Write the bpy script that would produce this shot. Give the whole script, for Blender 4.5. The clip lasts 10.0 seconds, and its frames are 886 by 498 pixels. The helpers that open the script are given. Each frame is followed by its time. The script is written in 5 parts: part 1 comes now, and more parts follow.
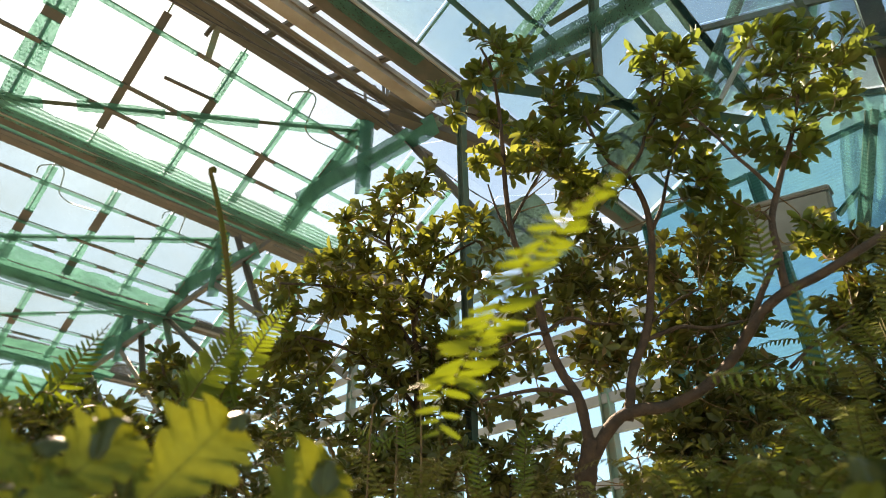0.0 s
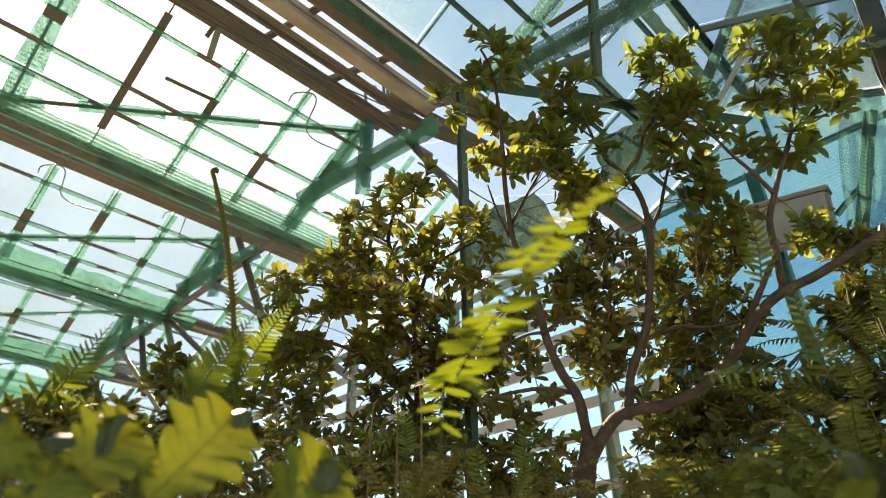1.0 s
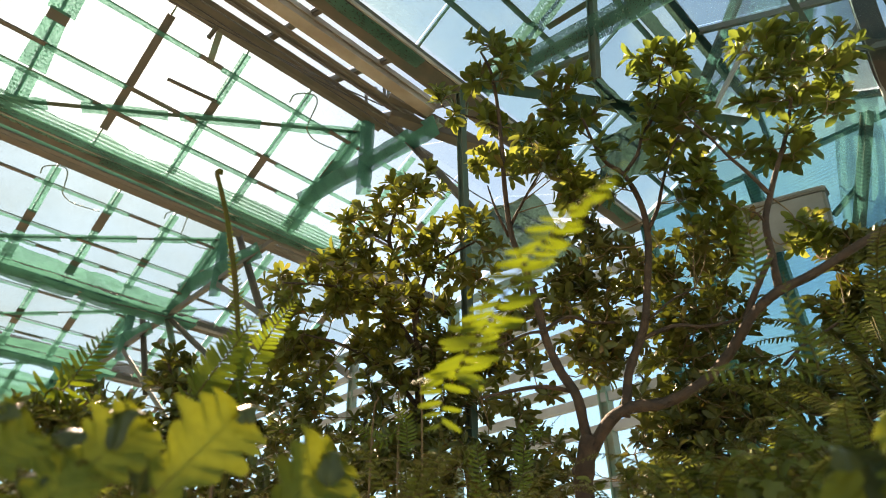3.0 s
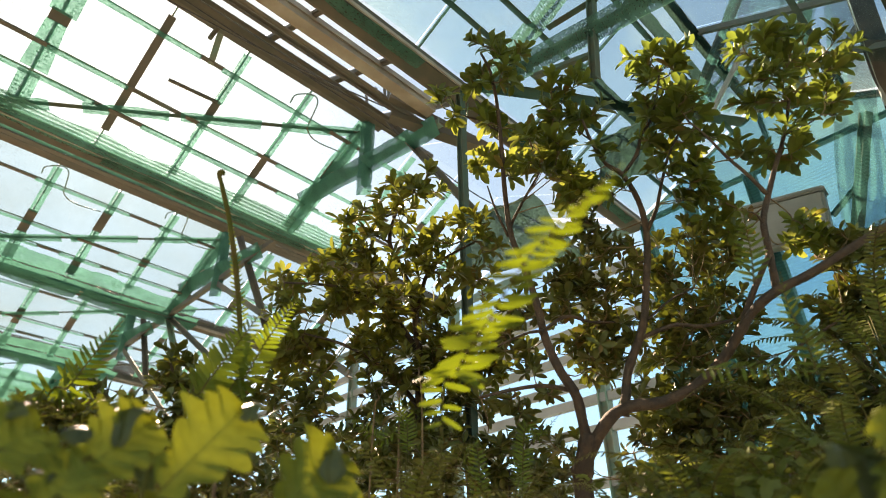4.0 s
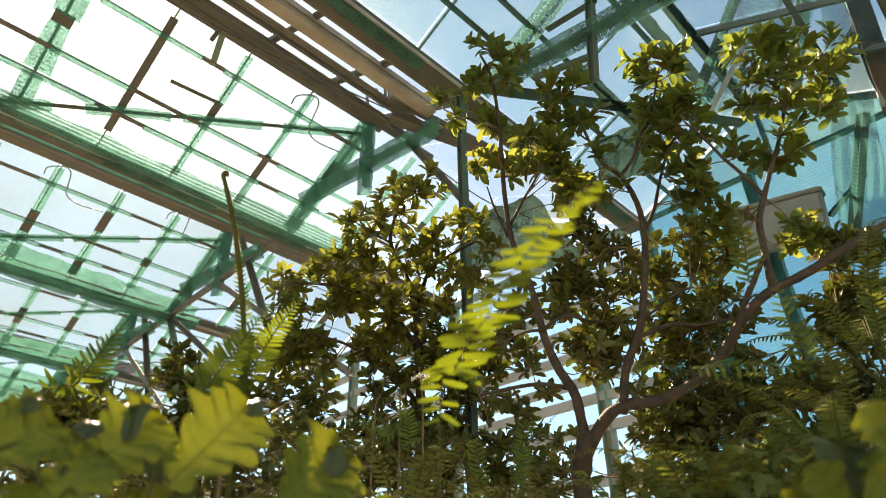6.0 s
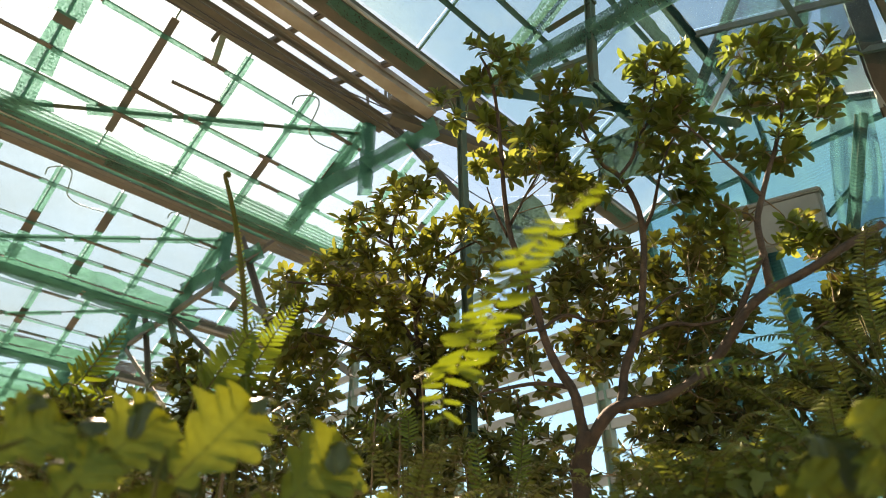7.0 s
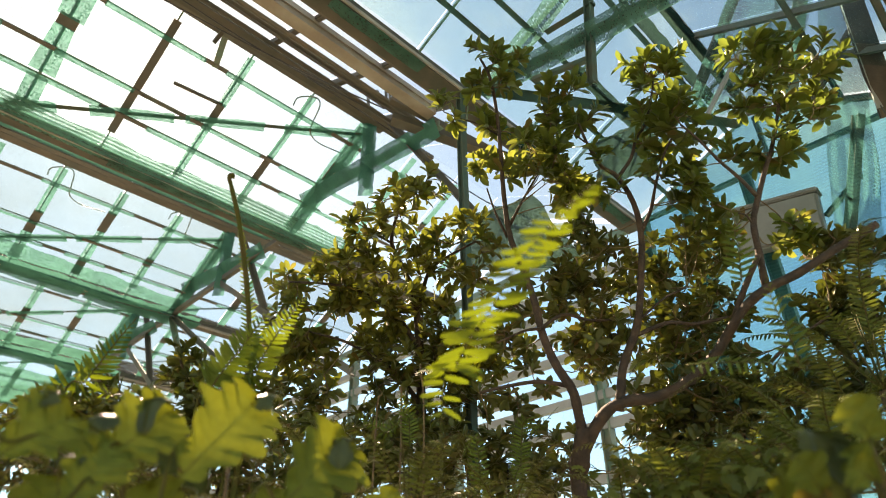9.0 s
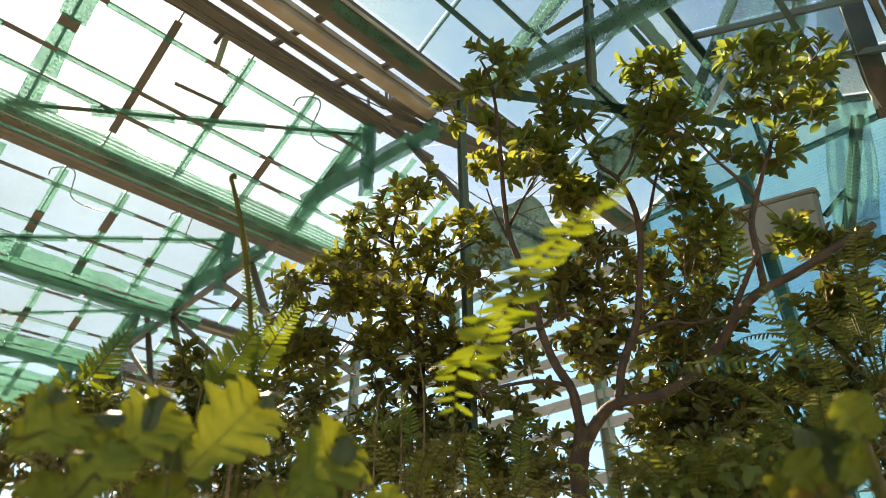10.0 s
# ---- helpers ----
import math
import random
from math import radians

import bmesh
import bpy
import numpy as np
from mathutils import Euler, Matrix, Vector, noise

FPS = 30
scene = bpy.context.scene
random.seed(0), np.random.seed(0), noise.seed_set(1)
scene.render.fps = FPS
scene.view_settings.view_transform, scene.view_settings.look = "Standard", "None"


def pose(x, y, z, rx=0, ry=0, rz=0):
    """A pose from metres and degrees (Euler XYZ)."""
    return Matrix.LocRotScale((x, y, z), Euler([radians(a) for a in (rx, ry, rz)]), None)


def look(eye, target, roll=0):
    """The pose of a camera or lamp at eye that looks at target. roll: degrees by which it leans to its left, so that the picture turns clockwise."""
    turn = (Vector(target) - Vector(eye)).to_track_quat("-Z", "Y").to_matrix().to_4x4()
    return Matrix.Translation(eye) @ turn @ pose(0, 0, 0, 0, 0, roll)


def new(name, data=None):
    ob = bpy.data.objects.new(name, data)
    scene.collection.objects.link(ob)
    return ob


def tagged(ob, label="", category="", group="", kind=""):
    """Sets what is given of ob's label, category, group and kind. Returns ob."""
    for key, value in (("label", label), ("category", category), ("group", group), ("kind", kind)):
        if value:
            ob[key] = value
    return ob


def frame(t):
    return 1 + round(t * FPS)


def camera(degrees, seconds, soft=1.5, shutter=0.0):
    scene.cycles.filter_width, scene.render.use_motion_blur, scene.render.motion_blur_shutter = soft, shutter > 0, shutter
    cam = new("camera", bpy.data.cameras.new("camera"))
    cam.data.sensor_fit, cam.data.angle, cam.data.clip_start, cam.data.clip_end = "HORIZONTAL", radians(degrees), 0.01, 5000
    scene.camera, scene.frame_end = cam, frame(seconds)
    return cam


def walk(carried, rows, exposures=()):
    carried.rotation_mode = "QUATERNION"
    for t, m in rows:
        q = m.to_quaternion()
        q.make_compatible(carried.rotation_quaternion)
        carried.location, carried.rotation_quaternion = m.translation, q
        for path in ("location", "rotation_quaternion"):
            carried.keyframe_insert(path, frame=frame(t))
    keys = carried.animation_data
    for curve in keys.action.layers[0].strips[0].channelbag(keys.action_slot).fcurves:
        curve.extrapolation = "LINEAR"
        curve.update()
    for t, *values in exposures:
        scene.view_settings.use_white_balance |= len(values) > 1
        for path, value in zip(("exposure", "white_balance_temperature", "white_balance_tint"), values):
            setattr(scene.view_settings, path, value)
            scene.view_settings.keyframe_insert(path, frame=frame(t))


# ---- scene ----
# ---------------------------------------------------------------- camera
cam = camera(70.4, 10.0, soft=0.75)
cam.data.dof.use_dof = True
cam.data.dof.focus_distance = 3.5
cam.data.dof.aperture_fstop = 1.55
EYE = Vector((0.0, 0.0, 0.8))
AHEAD = Vector((0.605, 0.597, 0.527))
BACK = Vector((0.634, 0.571, 0.521)).normalized()
DOLLY = 0.18


def camera_row(t):
    eye = EYE - BACK * (DOLLY * (t - 4.8) / 10.0)
    return t, look(eye, eye + AHEAD * 5, -0.67)


walk(cam, [camera_row(t) for t in (0.0, 2.5, 5.0, 7.5, 10.0)],
     [(0.0, 2.47, 9150, 25), (1.5, 2.52, 9400, 26), (2.5, 2.49, 9250, 25), (4.6, 2.48, 9250, 25), (5.0, 2.68, 10450, 24), (5.5, 2.66, 9750, 26), (6.0, 2.52, 9250, 25),
      (7.5, 2.48, 9200, 25), (8.0, 2.64, 10150, 25), (8.5, 2.53, 9500, 25), (10.0, 2.49, 9250, 25)])

# ---------------------------------------------------------------- world and sun
SUN_DIR = Vector((0.164, 0.826, 0.773)).normalized()
SUN_EL = math.asin(SUN_DIR.z)
SUN_AZ = math.atan2(SUN_DIR.x, SUN_DIR.y)

world = bpy.data.worlds.new("sky")
scene.world = world
world.use_nodes = True
wn, wl = world.node_tree.nodes, world.node_tree.links
wn.clear()
sky = wn.new("ShaderNodeTexSky")
sky.sky_type = "NISHITA"
sky.sun_disc = False
sky.sun_elevation = SUN_EL
sky.sun_rotation = SUN_AZ
sky.air_density, sky.dust_density, sky.ozone_density = 1.0, 0.35, 1.4
coords = wn.new("ShaderNodeTexCoord")
stretch = wn.new("ShaderNodeMapping")
stretch.inputs["Scale"].default_value = (1.0, 1.0, 1.8)
cloud = wn.new("ShaderNodeTexNoise")
cloud.inputs["Scale"].default_value = 2.6
cloud.inputs["Detail"].default_value = 7.0
cloud.inputs["Roughness"].default_value = 0.6
veil = wn.new("ShaderNodeValToRGB")
veil.color_ramp.elements[0].position = 0.44
veil.color_ramp.elements[1].position = 0.72
mix = wn.new("ShaderNodeMixRGB")
mix.inputs[2].default_value = (3.9, 4.1, 4.5, 1)
bg = wn.new("ShaderNodeBackground")
bg.inputs["Strength"].default_value = 0.122
wo = wn.new("ShaderNodeOutputWorld")
wl.new(coords.outputs["Generated"], stretch.inputs["Vector"])
wl.new(stretch.outputs["Vector"], cloud.inputs["Vector"])
wl.new(cloud.outputs["Fac"], veil.inputs["Fac"])
wl.new(veil.outputs["Color"], mix.inputs[0])
wl.new(sky.outputs["Color"], mix.inputs[1])
wl.new(mix.outputs["Color"], bg.inputs["Color"])
wl.new(bg.outputs["Background"], wo.inputs["Surface"])

sun_data = bpy.data.lights.new("sun", "SUN")
sun_data.energy = 4.4
sun_data.angle = radians(0.6)
sun_data.color = (1.0, 0.94, 0.82)
sun = new("sun", sun_data)
sun.matrix_world = look(SUN_DIR * 40, (0, 0, 0))


# ---------------------------------------------------------------- materials
def shader(name):
    m = bpy.data.materials.new(name)
    m.use_nodes = True
    n, l = m.node_tree.nodes, m.node_tree.links
    n.clear()
    out = n.new("ShaderNodeOutputMaterial")
    return m, n, l, out


def tint(n, l, base, spots, scale, detail=6.0, lo=0.4, hi=0.65, source="Object"):
    """Two colours mixed by noise; returns the colour socket and the noise node."""
    co = n.new("ShaderNodeTexCoord")
    nz = n.new("ShaderNodeTexNoise")
    nz.inputs["Scale"].default_value = scale
    nz.inputs["Detail"].default_value = detail
    rp = n.new("ShaderNodeValToRGB")
    rp.color_ramp.elements[0].position, rp.color_ramp.elements[1].position = lo, hi
    rp.color_ramp.elements[0].color = (*base, 1)
    rp.color_ramp.elements[1].color = (*spots, 1)
    l.new(co.outputs[source], nz.inputs["Vector"])
    l.new(nz.outputs["Fac"], rp.inputs["Fac"])
    return rp.outputs["Color"], nz


def solid(name, base, spots, scale=8.0, rough=0.7, metal=0.0, bump=0.2, bump_scale=60.0, spec=0.5):
    m, n, l, out = shader(name)
    col, _ = tint(n, l, base, spots, scale)
    p = n.new("ShaderNodeBsdfPrincipled")
    p.inputs["Roughness"].default_value = rough
    p.inputs["Metallic"].default_value = metal
    p.inputs["Specular IOR Level"].default_value = spec
    l.new(col, p.inputs["Base Color"])
    co = n.new("ShaderNodeTexCoord")
    nz = n.new("ShaderNodeTexNoise")
    nz.inputs["Scale"].default_value = bump_scale
    nz.inputs["Detail"].default_value = 5.0
    bp = n.new("ShaderNodeBump")
    bp.inputs["Strength"].default_value = bump
    bp.inputs["Distance"].default_value = 0.01
    l.new(co.outputs["Object"], nz.inputs["Vector"])
    l.new(nz.outputs["Fac"], bp.inputs["Height"])
    l.new(bp.outputs["Normal"], p.inputs["Normal"])
    l.new(p.outputs["BSDF"], out.inputs["Surface"])
    return m


def leafy(name, dark, light, glow, rough=0.38, through_part=0.45, random_from="island", brown=(0.16, 0.09, 0.03), body=(0.34, 0.37, 0.13)):
    """A leaf: glossy green skin over a body that lets light through."""
    m, n, l, out = shader(name)
    if random_from == "island":
        rnd = n.new("ShaderNodeNewGeometry").outputs["Random Per Island"]
    else:
        rnd = n.new("ShaderNodeObjectInfo").outputs["Random"]
    rp = n.new("ShaderNodeValToRGB")
    e = rp.color_ramp.elements
    e[0].position, e[0].color = 0.0, (*dark, 1)
    e[1].position, e[1].color = 0.93, (*light, 1)
    odd = e.new(0.985)
    odd.color = (*brown, 1)
    l.new(rnd, rp.inputs["Fac"])
    col, nz = tint(n, l, (0.75, 0.8, 0.7), (1.1, 1.08, 1.0), 45.0)
    mul = n.new("ShaderNodeMixRGB")
    mul.blend_type = "MULTIPLY"
    mul.inputs[0].default_value = 0.7
    l.new(rp.outputs["Color"], mul.inputs[1])
    l.new(col, mul.inputs[2])
    p = n.new("ShaderNodeBsdfPrincipled")
    p.inputs["Roughness"].default_value = rough
    p.inputs["Specular IOR Level"].default_value = 0.28
    l.new(mul.outputs["Color"], p.inputs["Base Color"])
    bp = n.new("ShaderNodeBump")
    bp.inputs["Strength"].default_value = 0.25
    bp.inputs["Distance"].default_value = 0.002
    l.new(nz.outputs["Fac"], bp.inputs["Height"])
    l.new(bp.outputs["Normal"], p.inputs["Normal"])
    tr = n.new("ShaderNodeBsdfTranslucent")
    g2 = n.new("ShaderNodeMixRGB")
    g2.blend_type = "MULTIPLY"
    g2.inputs[0].default_value = 0.8
    g2.inputs[2].default_value = (*glow, 1)
    lift = n.new("ShaderNodeMixRGB")
    lift.blend_type = "ADD"
    lift.inputs[0].default_value = 1.0
    lift.inputs[2].default_value = (*body, 1)
    l.new(mul.outputs["Color"], lift.inputs[1])
    l.new(lift.outputs["Color"], g2.inputs[1])
    l.new(g2.outputs["Color"], tr.inputs["Color"])
    mx = n.new("ShaderNodeMixShader")
    mx.inputs[0].default_value = through_part
    l.new(p.outputs["BSDF"], mx.inputs[1])
    l.new(tr.outputs["BSDF"], mx.inputs[2])
    l.new(mx.outputs["Shader"], out.inputs["Surface"])
    return m


def netting(name, colour, glow, cover, line_scale, open_dir="Z", veil_tint=(1, 1, 1), lines=0.6, gap=0.72):
    """Woven shade cloth: tinted threads in rows, with small gaps between them."""
    m, n, l, out = shader(name)
    co = n.new("ShaderNodeTexCoord")
    wv = n.new("ShaderNodeTexWave")
    wv.bands_direction = open_dir
    wv.inputs["Scale"].default_value = line_scale
    wv.inputs["Distortion"].default_value = 0.7
    wv.inputs["Detail"].default_value = 2.0
    wv.inputs["Detail Scale"].default_value = 3.0
    l.new(co.outputs["Object"], wv.inputs["Vector"])
    nz = n.new("ShaderNodeTexNoise")
    nz.inputs["Scale"].default_value = 75.0
    nz.inputs["Detail"].default_value = 3.0
    l.new(co.outputs["Object"], nz.inputs["Vector"])
    weave = n.new("ShaderNodeMapRange")
    weave.inputs["From Min"].default_value, weave.inputs["From Max"].default_value = 0.3, 0.7
    l.new(nz.outputs["Fac"], weave.inputs["Value"])
    both = n.new("ShaderNodeMath")
    both.operation = "MULTIPLY_ADD"
    both.inputs[1].default_value = lines
    l.new(wv.outputs["Fac"], both.inputs[0])
    l.new(weave.outputs["Result"], both.inputs[2])
    mr = n.new("ShaderNodeMapRange")
    mr.inputs["From Min"].default_value = 0.2
    mr.inputs["From Max"].default_value = 0.8 + lines
    mr.inputs["To Min"].default_value = min(1.0, cover * 1.25)
    mr.inputs["To Max"].default_value = cover * gap
    l.new(both.outputs[0], mr.inputs["Value"])
    shade = n.new("ShaderNodeMapRange")
    shade.inputs["From Min"].default_value = 0.1
    shade.inputs["From Max"].default_value = 0.8 + lines
    shade.inputs["To Min"].default_value = 0.15
    shade.inputs["To Max"].default_value = 1.0
    l.new(both.outputs[0], shade.inputs["Value"])
    col, _ = tint(n, l, colour, tuple(c * 0.65 for c in colour), 5.0)
    gcol, _ = tint(n, l, glow, tuple(c * 0.7 for c in glow), 2.5)
    df = n.new("ShaderNodeBsdfDiffuse")
    l.new(col, df.inputs["Color"])
    dim = n.new("ShaderNodeMixRGB")
    dim.blend_type = "MULTIPLY"
    dim.inputs[0].default_value = 1.0
    l.new(gcol, dim.inputs[1])
    l.new(shade.outputs["Result"], dim.inputs[2])
    tl = n.new("ShaderNodeBsdfTranslucent")
    l.new(dim.outputs["Color"], tl.inputs["Color"])
    m1 = n.new("ShaderNodeMixShader")
    m1.inputs[0].default_value = 0.52
    l.new(df.outputs["BSDF"], m1.inputs[1])
    l.new(tl.outputs["BSDF"], m1.inputs[2])
    tp = n.new("ShaderNodeBsdfTransparent")
    tp.inputs["Color"].default_value = (*veil_tint, 1)
    m2 = n.new("ShaderNodeMixShader")
    l.new(mr.outputs["Result"], m2.inputs[0])
    l.new(tp.outputs["BSDF"], m2.inputs[1])
    l.new(m1.outputs["Shader"], m2.inputs[2])
    l.new(m2.outputs["Shader"], out.inputs["Surface"])
    return m


def glazing(name, clear, dirt, dirt_amount):
    """Greenhouse glass with dust and dried drops on it; the clear tint dims the sky behind."""
    m, n, l, out = shader(name)
    co = n.new("ShaderNodeTexCoord")
    big = n.new("ShaderNodeTexNoise")
    big.inputs["Scale"].default_value = 1.6
    big.inputs["Detail"].default_value = 6.0
    fine = n.new("ShaderNodeTexNoise")
    fine.inputs["Scale"].default_value = 95.0
    fine.inputs["Detail"].default_value = 3.0
    for t in (big, fine):
        l.new(co.outputs["Object"], t.inputs["Vector"])
    spot = n.new("ShaderNodeMapRange")
    spot.inputs["From Min"].default_value, spot.inputs["From Max"].default_value = 0.58, 0.68
    spot.inputs["To Max"].default_value = 0.25
    l.new(fine.outputs["Fac"], spot.inputs["Value"])
    film = n.new("ShaderNodeMapRange")
    film.inputs["From Min"].default_value, film.inputs["From Max"].default_value = 0.3, 0.75
    film.inputs["To Min"].default_value, film.inputs["To Max"].default_value = dirt_amount * 0.4, dirt_amount * 1.6
    l.new(big.outputs["Fac"], film.inputs["Value"])
    tp = n.new("ShaderNodeBsdfTransparent")
    tp.inputs["Color"].default_value = (*clear, 1)
    gl = n.new("ShaderNodeBsdfGlossy")
    gl.inputs["Roughness"].default_value = 0.03
    fr = n.new("ShaderNodeFresnel")
    fr.inputs["IOR"].default_value = 1.012
    m0 = n.new("ShaderNodeMixShader")
    l.new(fr.outputs["Fac"], m0.inputs[0])
    l.new(tp.outputs["BSDF"], m0.inputs[1])
    l.new(gl.outputs["BSDF"], m0.inputs[2])
    tl = n.new("ShaderNodeBsdfTranslucent")
    tl.inputs["Color"].default_value = (*dirt, 1)
    m1 = n.new("ShaderNodeMixShader")
    l.new(film.outputs["Result"], m1.inputs[0])
    l.new(m0.outputs["Shader"], m1.inputs[1])
    l.new(tl.outputs["BSDF"], m1.inputs[2])
    speck = n.new("ShaderNodeBsdfDiffuse")
    speck.inputs["Color"].default_value = (0.07, 0.08, 0.07, 1)
    m2 = n.new("ShaderNodeMixShader")
    l.new(spot.outputs["Result"], m2.inputs[0])
    l.new(m1.outputs["Shader"], m2.inputs[1])
    l.new(speck.outputs["BSDF"], m2.inputs[2])
    l.new(m2.outputs["Shader"], out.inputs["Surface"])
    return m


TIE_PAINT = solid("dark_green_paint", (0.05, 0.1, 0.08), (0.075, 0.085, 0.06), 6.0, 0.7, spec=0.2)
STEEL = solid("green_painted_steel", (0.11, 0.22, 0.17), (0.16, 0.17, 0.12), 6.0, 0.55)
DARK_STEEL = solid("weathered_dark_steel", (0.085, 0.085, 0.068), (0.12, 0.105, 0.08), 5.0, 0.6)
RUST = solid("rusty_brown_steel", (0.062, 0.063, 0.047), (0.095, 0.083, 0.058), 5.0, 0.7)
GUTTER_PAINT = solid("dull_dark_paint", (0.07, 0.075, 0.058), (0.105, 0.093, 0.07), 5.0, 0.7, spec=0.25)
CREAM = solid("cream_painted_metal", (0.34, 0.31, 0.25), (0.24, 0.2, 0.15), 4.0, 0.5)
PALE = solid("pale_grey_paint", (0.3, 0.31, 0.3), (0.22, 0.225, 0.21), 3.0, 0.5)
GREY_PLASTIC = solid("grey_plastic_sheet", (0.2, 0.205, 0.19), (0.15, 0.155, 0.14), 3.0, 0.45)
CABLE = solid("black_cable", (0.03, 0.03, 0.03), (0.05, 0.05, 0.045), 20.0, 0.5)
# Unseen floor, made pale so that sunlight bounces up into the shade.
BOUNCE_GRAVEL = solid("pale_bounce_gravel", (0.24, 0.21, 0.16), (0.34, 0.3, 0.24), 3.0, 0.95, bump=0.8, bump_scale=25.0)
OLD_TIMBER = solid("old_dark_timber", (0.05, 0.036, 0.025), (0.09, 0.065, 0.045), 6.0, 0.8)
BARK = solid("grey_brown_bark", (0.028, 0.018, 0.01), (0.065, 0.038, 0.02), 18.0, 0.8, bump=0.7, bump_scale=90.0)
TWIG = solid("brown_twig", (0.1, 0.06, 0.03), (0.17, 0.12, 0.05), 25.0, 0.75, bump=0.5, bump_scale=120.0)
NET = netting("green_shade_net", (0.14, 0.42, 0.32), (0.06, 0.215, 0.165), 1.0, 10.0, "Y", lines=1.8, gap=0.58)
NET_FLAT = netting("flat_green_net", (0.09, 0.36, 0.28), (0.065, 0.24, 0.19), 0.96, 10.0, "Y", lines=0.2, gap=0.78)
NET_WRAP = netting("dull_green_net", (0.1, 0.27, 0.21), (0.1, 0.24, 0.19), 0.84, 20.0, "Y", lines=0.25, gap=0.74)
NET_DARK = netting("dark_green_net", (0.035, 0.075, 0.06), (0.025, 0.055, 0.045), 0.98, 14.0, "Z", lines=0.1, gap=0.97)
NET_THIN = netting("thin_green_net", (0.05, 0.18, 0.16), (0.07, 0.24, 0.22), 0.58, 11.0, "Z")
NET_BLUE = netting("fine_blue_green_net", (0.03, 0.13, 0.16), (0.03, 0.12, 0.155), 0.4, 10.0, "Z", (0.46, 0.9, 0.9), 1.2)
NET_ROOF = netting("fine_roof_net", (0.03, 0.14, 0.16), (0.03, 0.12, 0.14), 0.13, 12.0, "Y", (0.84, 1.0, 0.98), 1.2, 0.9)
GLASS = glazing("dusty_roof_glass", (0.56, 0.64, 0.63), (0.3, 0.32, 0.32), 0.025)
# Greyer tint added to tone down the bright sky through the far bays.
GLASS_DIM = glazing("dim_grey_glass", (0.4, 0.5, 0.51), (0.3, 0.32, 0.32), 0.03)
GLASS_WALL = glazing("dusty_wall_glass", (0.5, 0.64, 0.67), (0.3, 0.32, 0.32), 0.02)
LEAF = leafy("rhododendron_leaf", (0.045, 0.058, 0.01), (0.11, 0.125, 0.02), (0.5, 0.53, 0.16), through_part=0.38)
LEAF_ONE = leafy("rhododendron_leaf_single", (0.05, 0.064, 0.01), (0.12, 0.14, 0.02), (0.46, 0.49, 0.15), random_from="object", through_part=0.3)
LEAF_BUSH = leafy("bush_leaf", (0.098, 0.097, 0.024), (0.16, 0.155, 0.034), (0.43, 0.47, 0.06), through_part=0.2, body=(0.27, 0.3, 0.07), rough=0.42)
# Low translucency sets the shade of inner crowns and low shrubs in the material.
LEAF_DEEP_SHADE = leafy("deep_green_shade_leaf", (0.074, 0.08, 0.024), (0.122, 0.124, 0.035), (0.4, 0.44, 0.05), body=(0.25, 0.29, 0.08), rough=0.34, through_part=0.12)
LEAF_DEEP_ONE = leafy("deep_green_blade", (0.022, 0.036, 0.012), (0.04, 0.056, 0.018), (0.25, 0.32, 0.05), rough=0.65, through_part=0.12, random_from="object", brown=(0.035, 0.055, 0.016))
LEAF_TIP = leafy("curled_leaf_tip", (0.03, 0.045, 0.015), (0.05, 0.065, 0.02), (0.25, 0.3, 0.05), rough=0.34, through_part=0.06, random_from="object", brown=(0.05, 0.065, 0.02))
FERN = leafy("fern_pinna", (0.06, 0.1, 0.015), (0.1, 0.14, 0.02), (0.36, 0.42, 0.03), rough=0.5, body=(0.22, 0.25, 0.035), through_part=0.34, random_from="object", brown=(0.1, 0.13, 0.02))
FERN_MASS = leafy("fern_pinnae_mass", (0.075, 0.092, 0.018), (0.125, 0.14, 0.028), (0.35, 0.42, 0.03), rough=0.42, through_part=0.2)
LOBED = leafy("lobed_leaf", (0.105, 0.135, 0.018), (0.13, 0.16, 0.024), (0.33, 0.34, 0.025), rough=0.68, body=(0.26, 0.26, 0.05), through_part=0.16, random_from="object")
STALK = solid("green_stalk", (0.05, 0.06, 0.012), (0.08, 0.06, 0.02), 20.0, 0.75, spec=0.12)
IVY = leafy("ivy_leaf", (0.075, 0.097, 0.022), (0.125, 0.15, 0.038), (0.38, 0.46, 0.05), rough=0.45, through_part=0.2)


# ---------------------------------------------------------------- mesh helpers
def mesh_ob(name, verts, faces, mat, parent=None, label="", smooth=False):
    me = bpy.data.meshes.new(name)
    me.from_pydata([tuple(v) for v in verts], [], faces)
    me.materials.append(mat)
    if smooth:
        me.polygons.foreach_set("use_smooth", [True] * len(me.polygons))
    me.update()
    ob = new(name, me)
    if parent:
        ob.parent = parent
    if label:
        tagged(ob, label)
    return ob


def thing(name, label, category, place=(0, 0, 0), group="", kind=""):
    e = new(name)
    e.location = place
    e.empty_display_size = 0.1
    return tagged(e, label, category, group, kind)


def frame_axes(p0, p1, up=(0, 0, 1)):
    d = (Vector(p1) - Vector(p0)).normalized()
    up = Vector(up)
    if abs(d.dot(up)) > 0.98:
        up = Vector((0, 1, 0))
    side = d.cross(up).normalized()
    return d, side, side.cross(d).normalized()


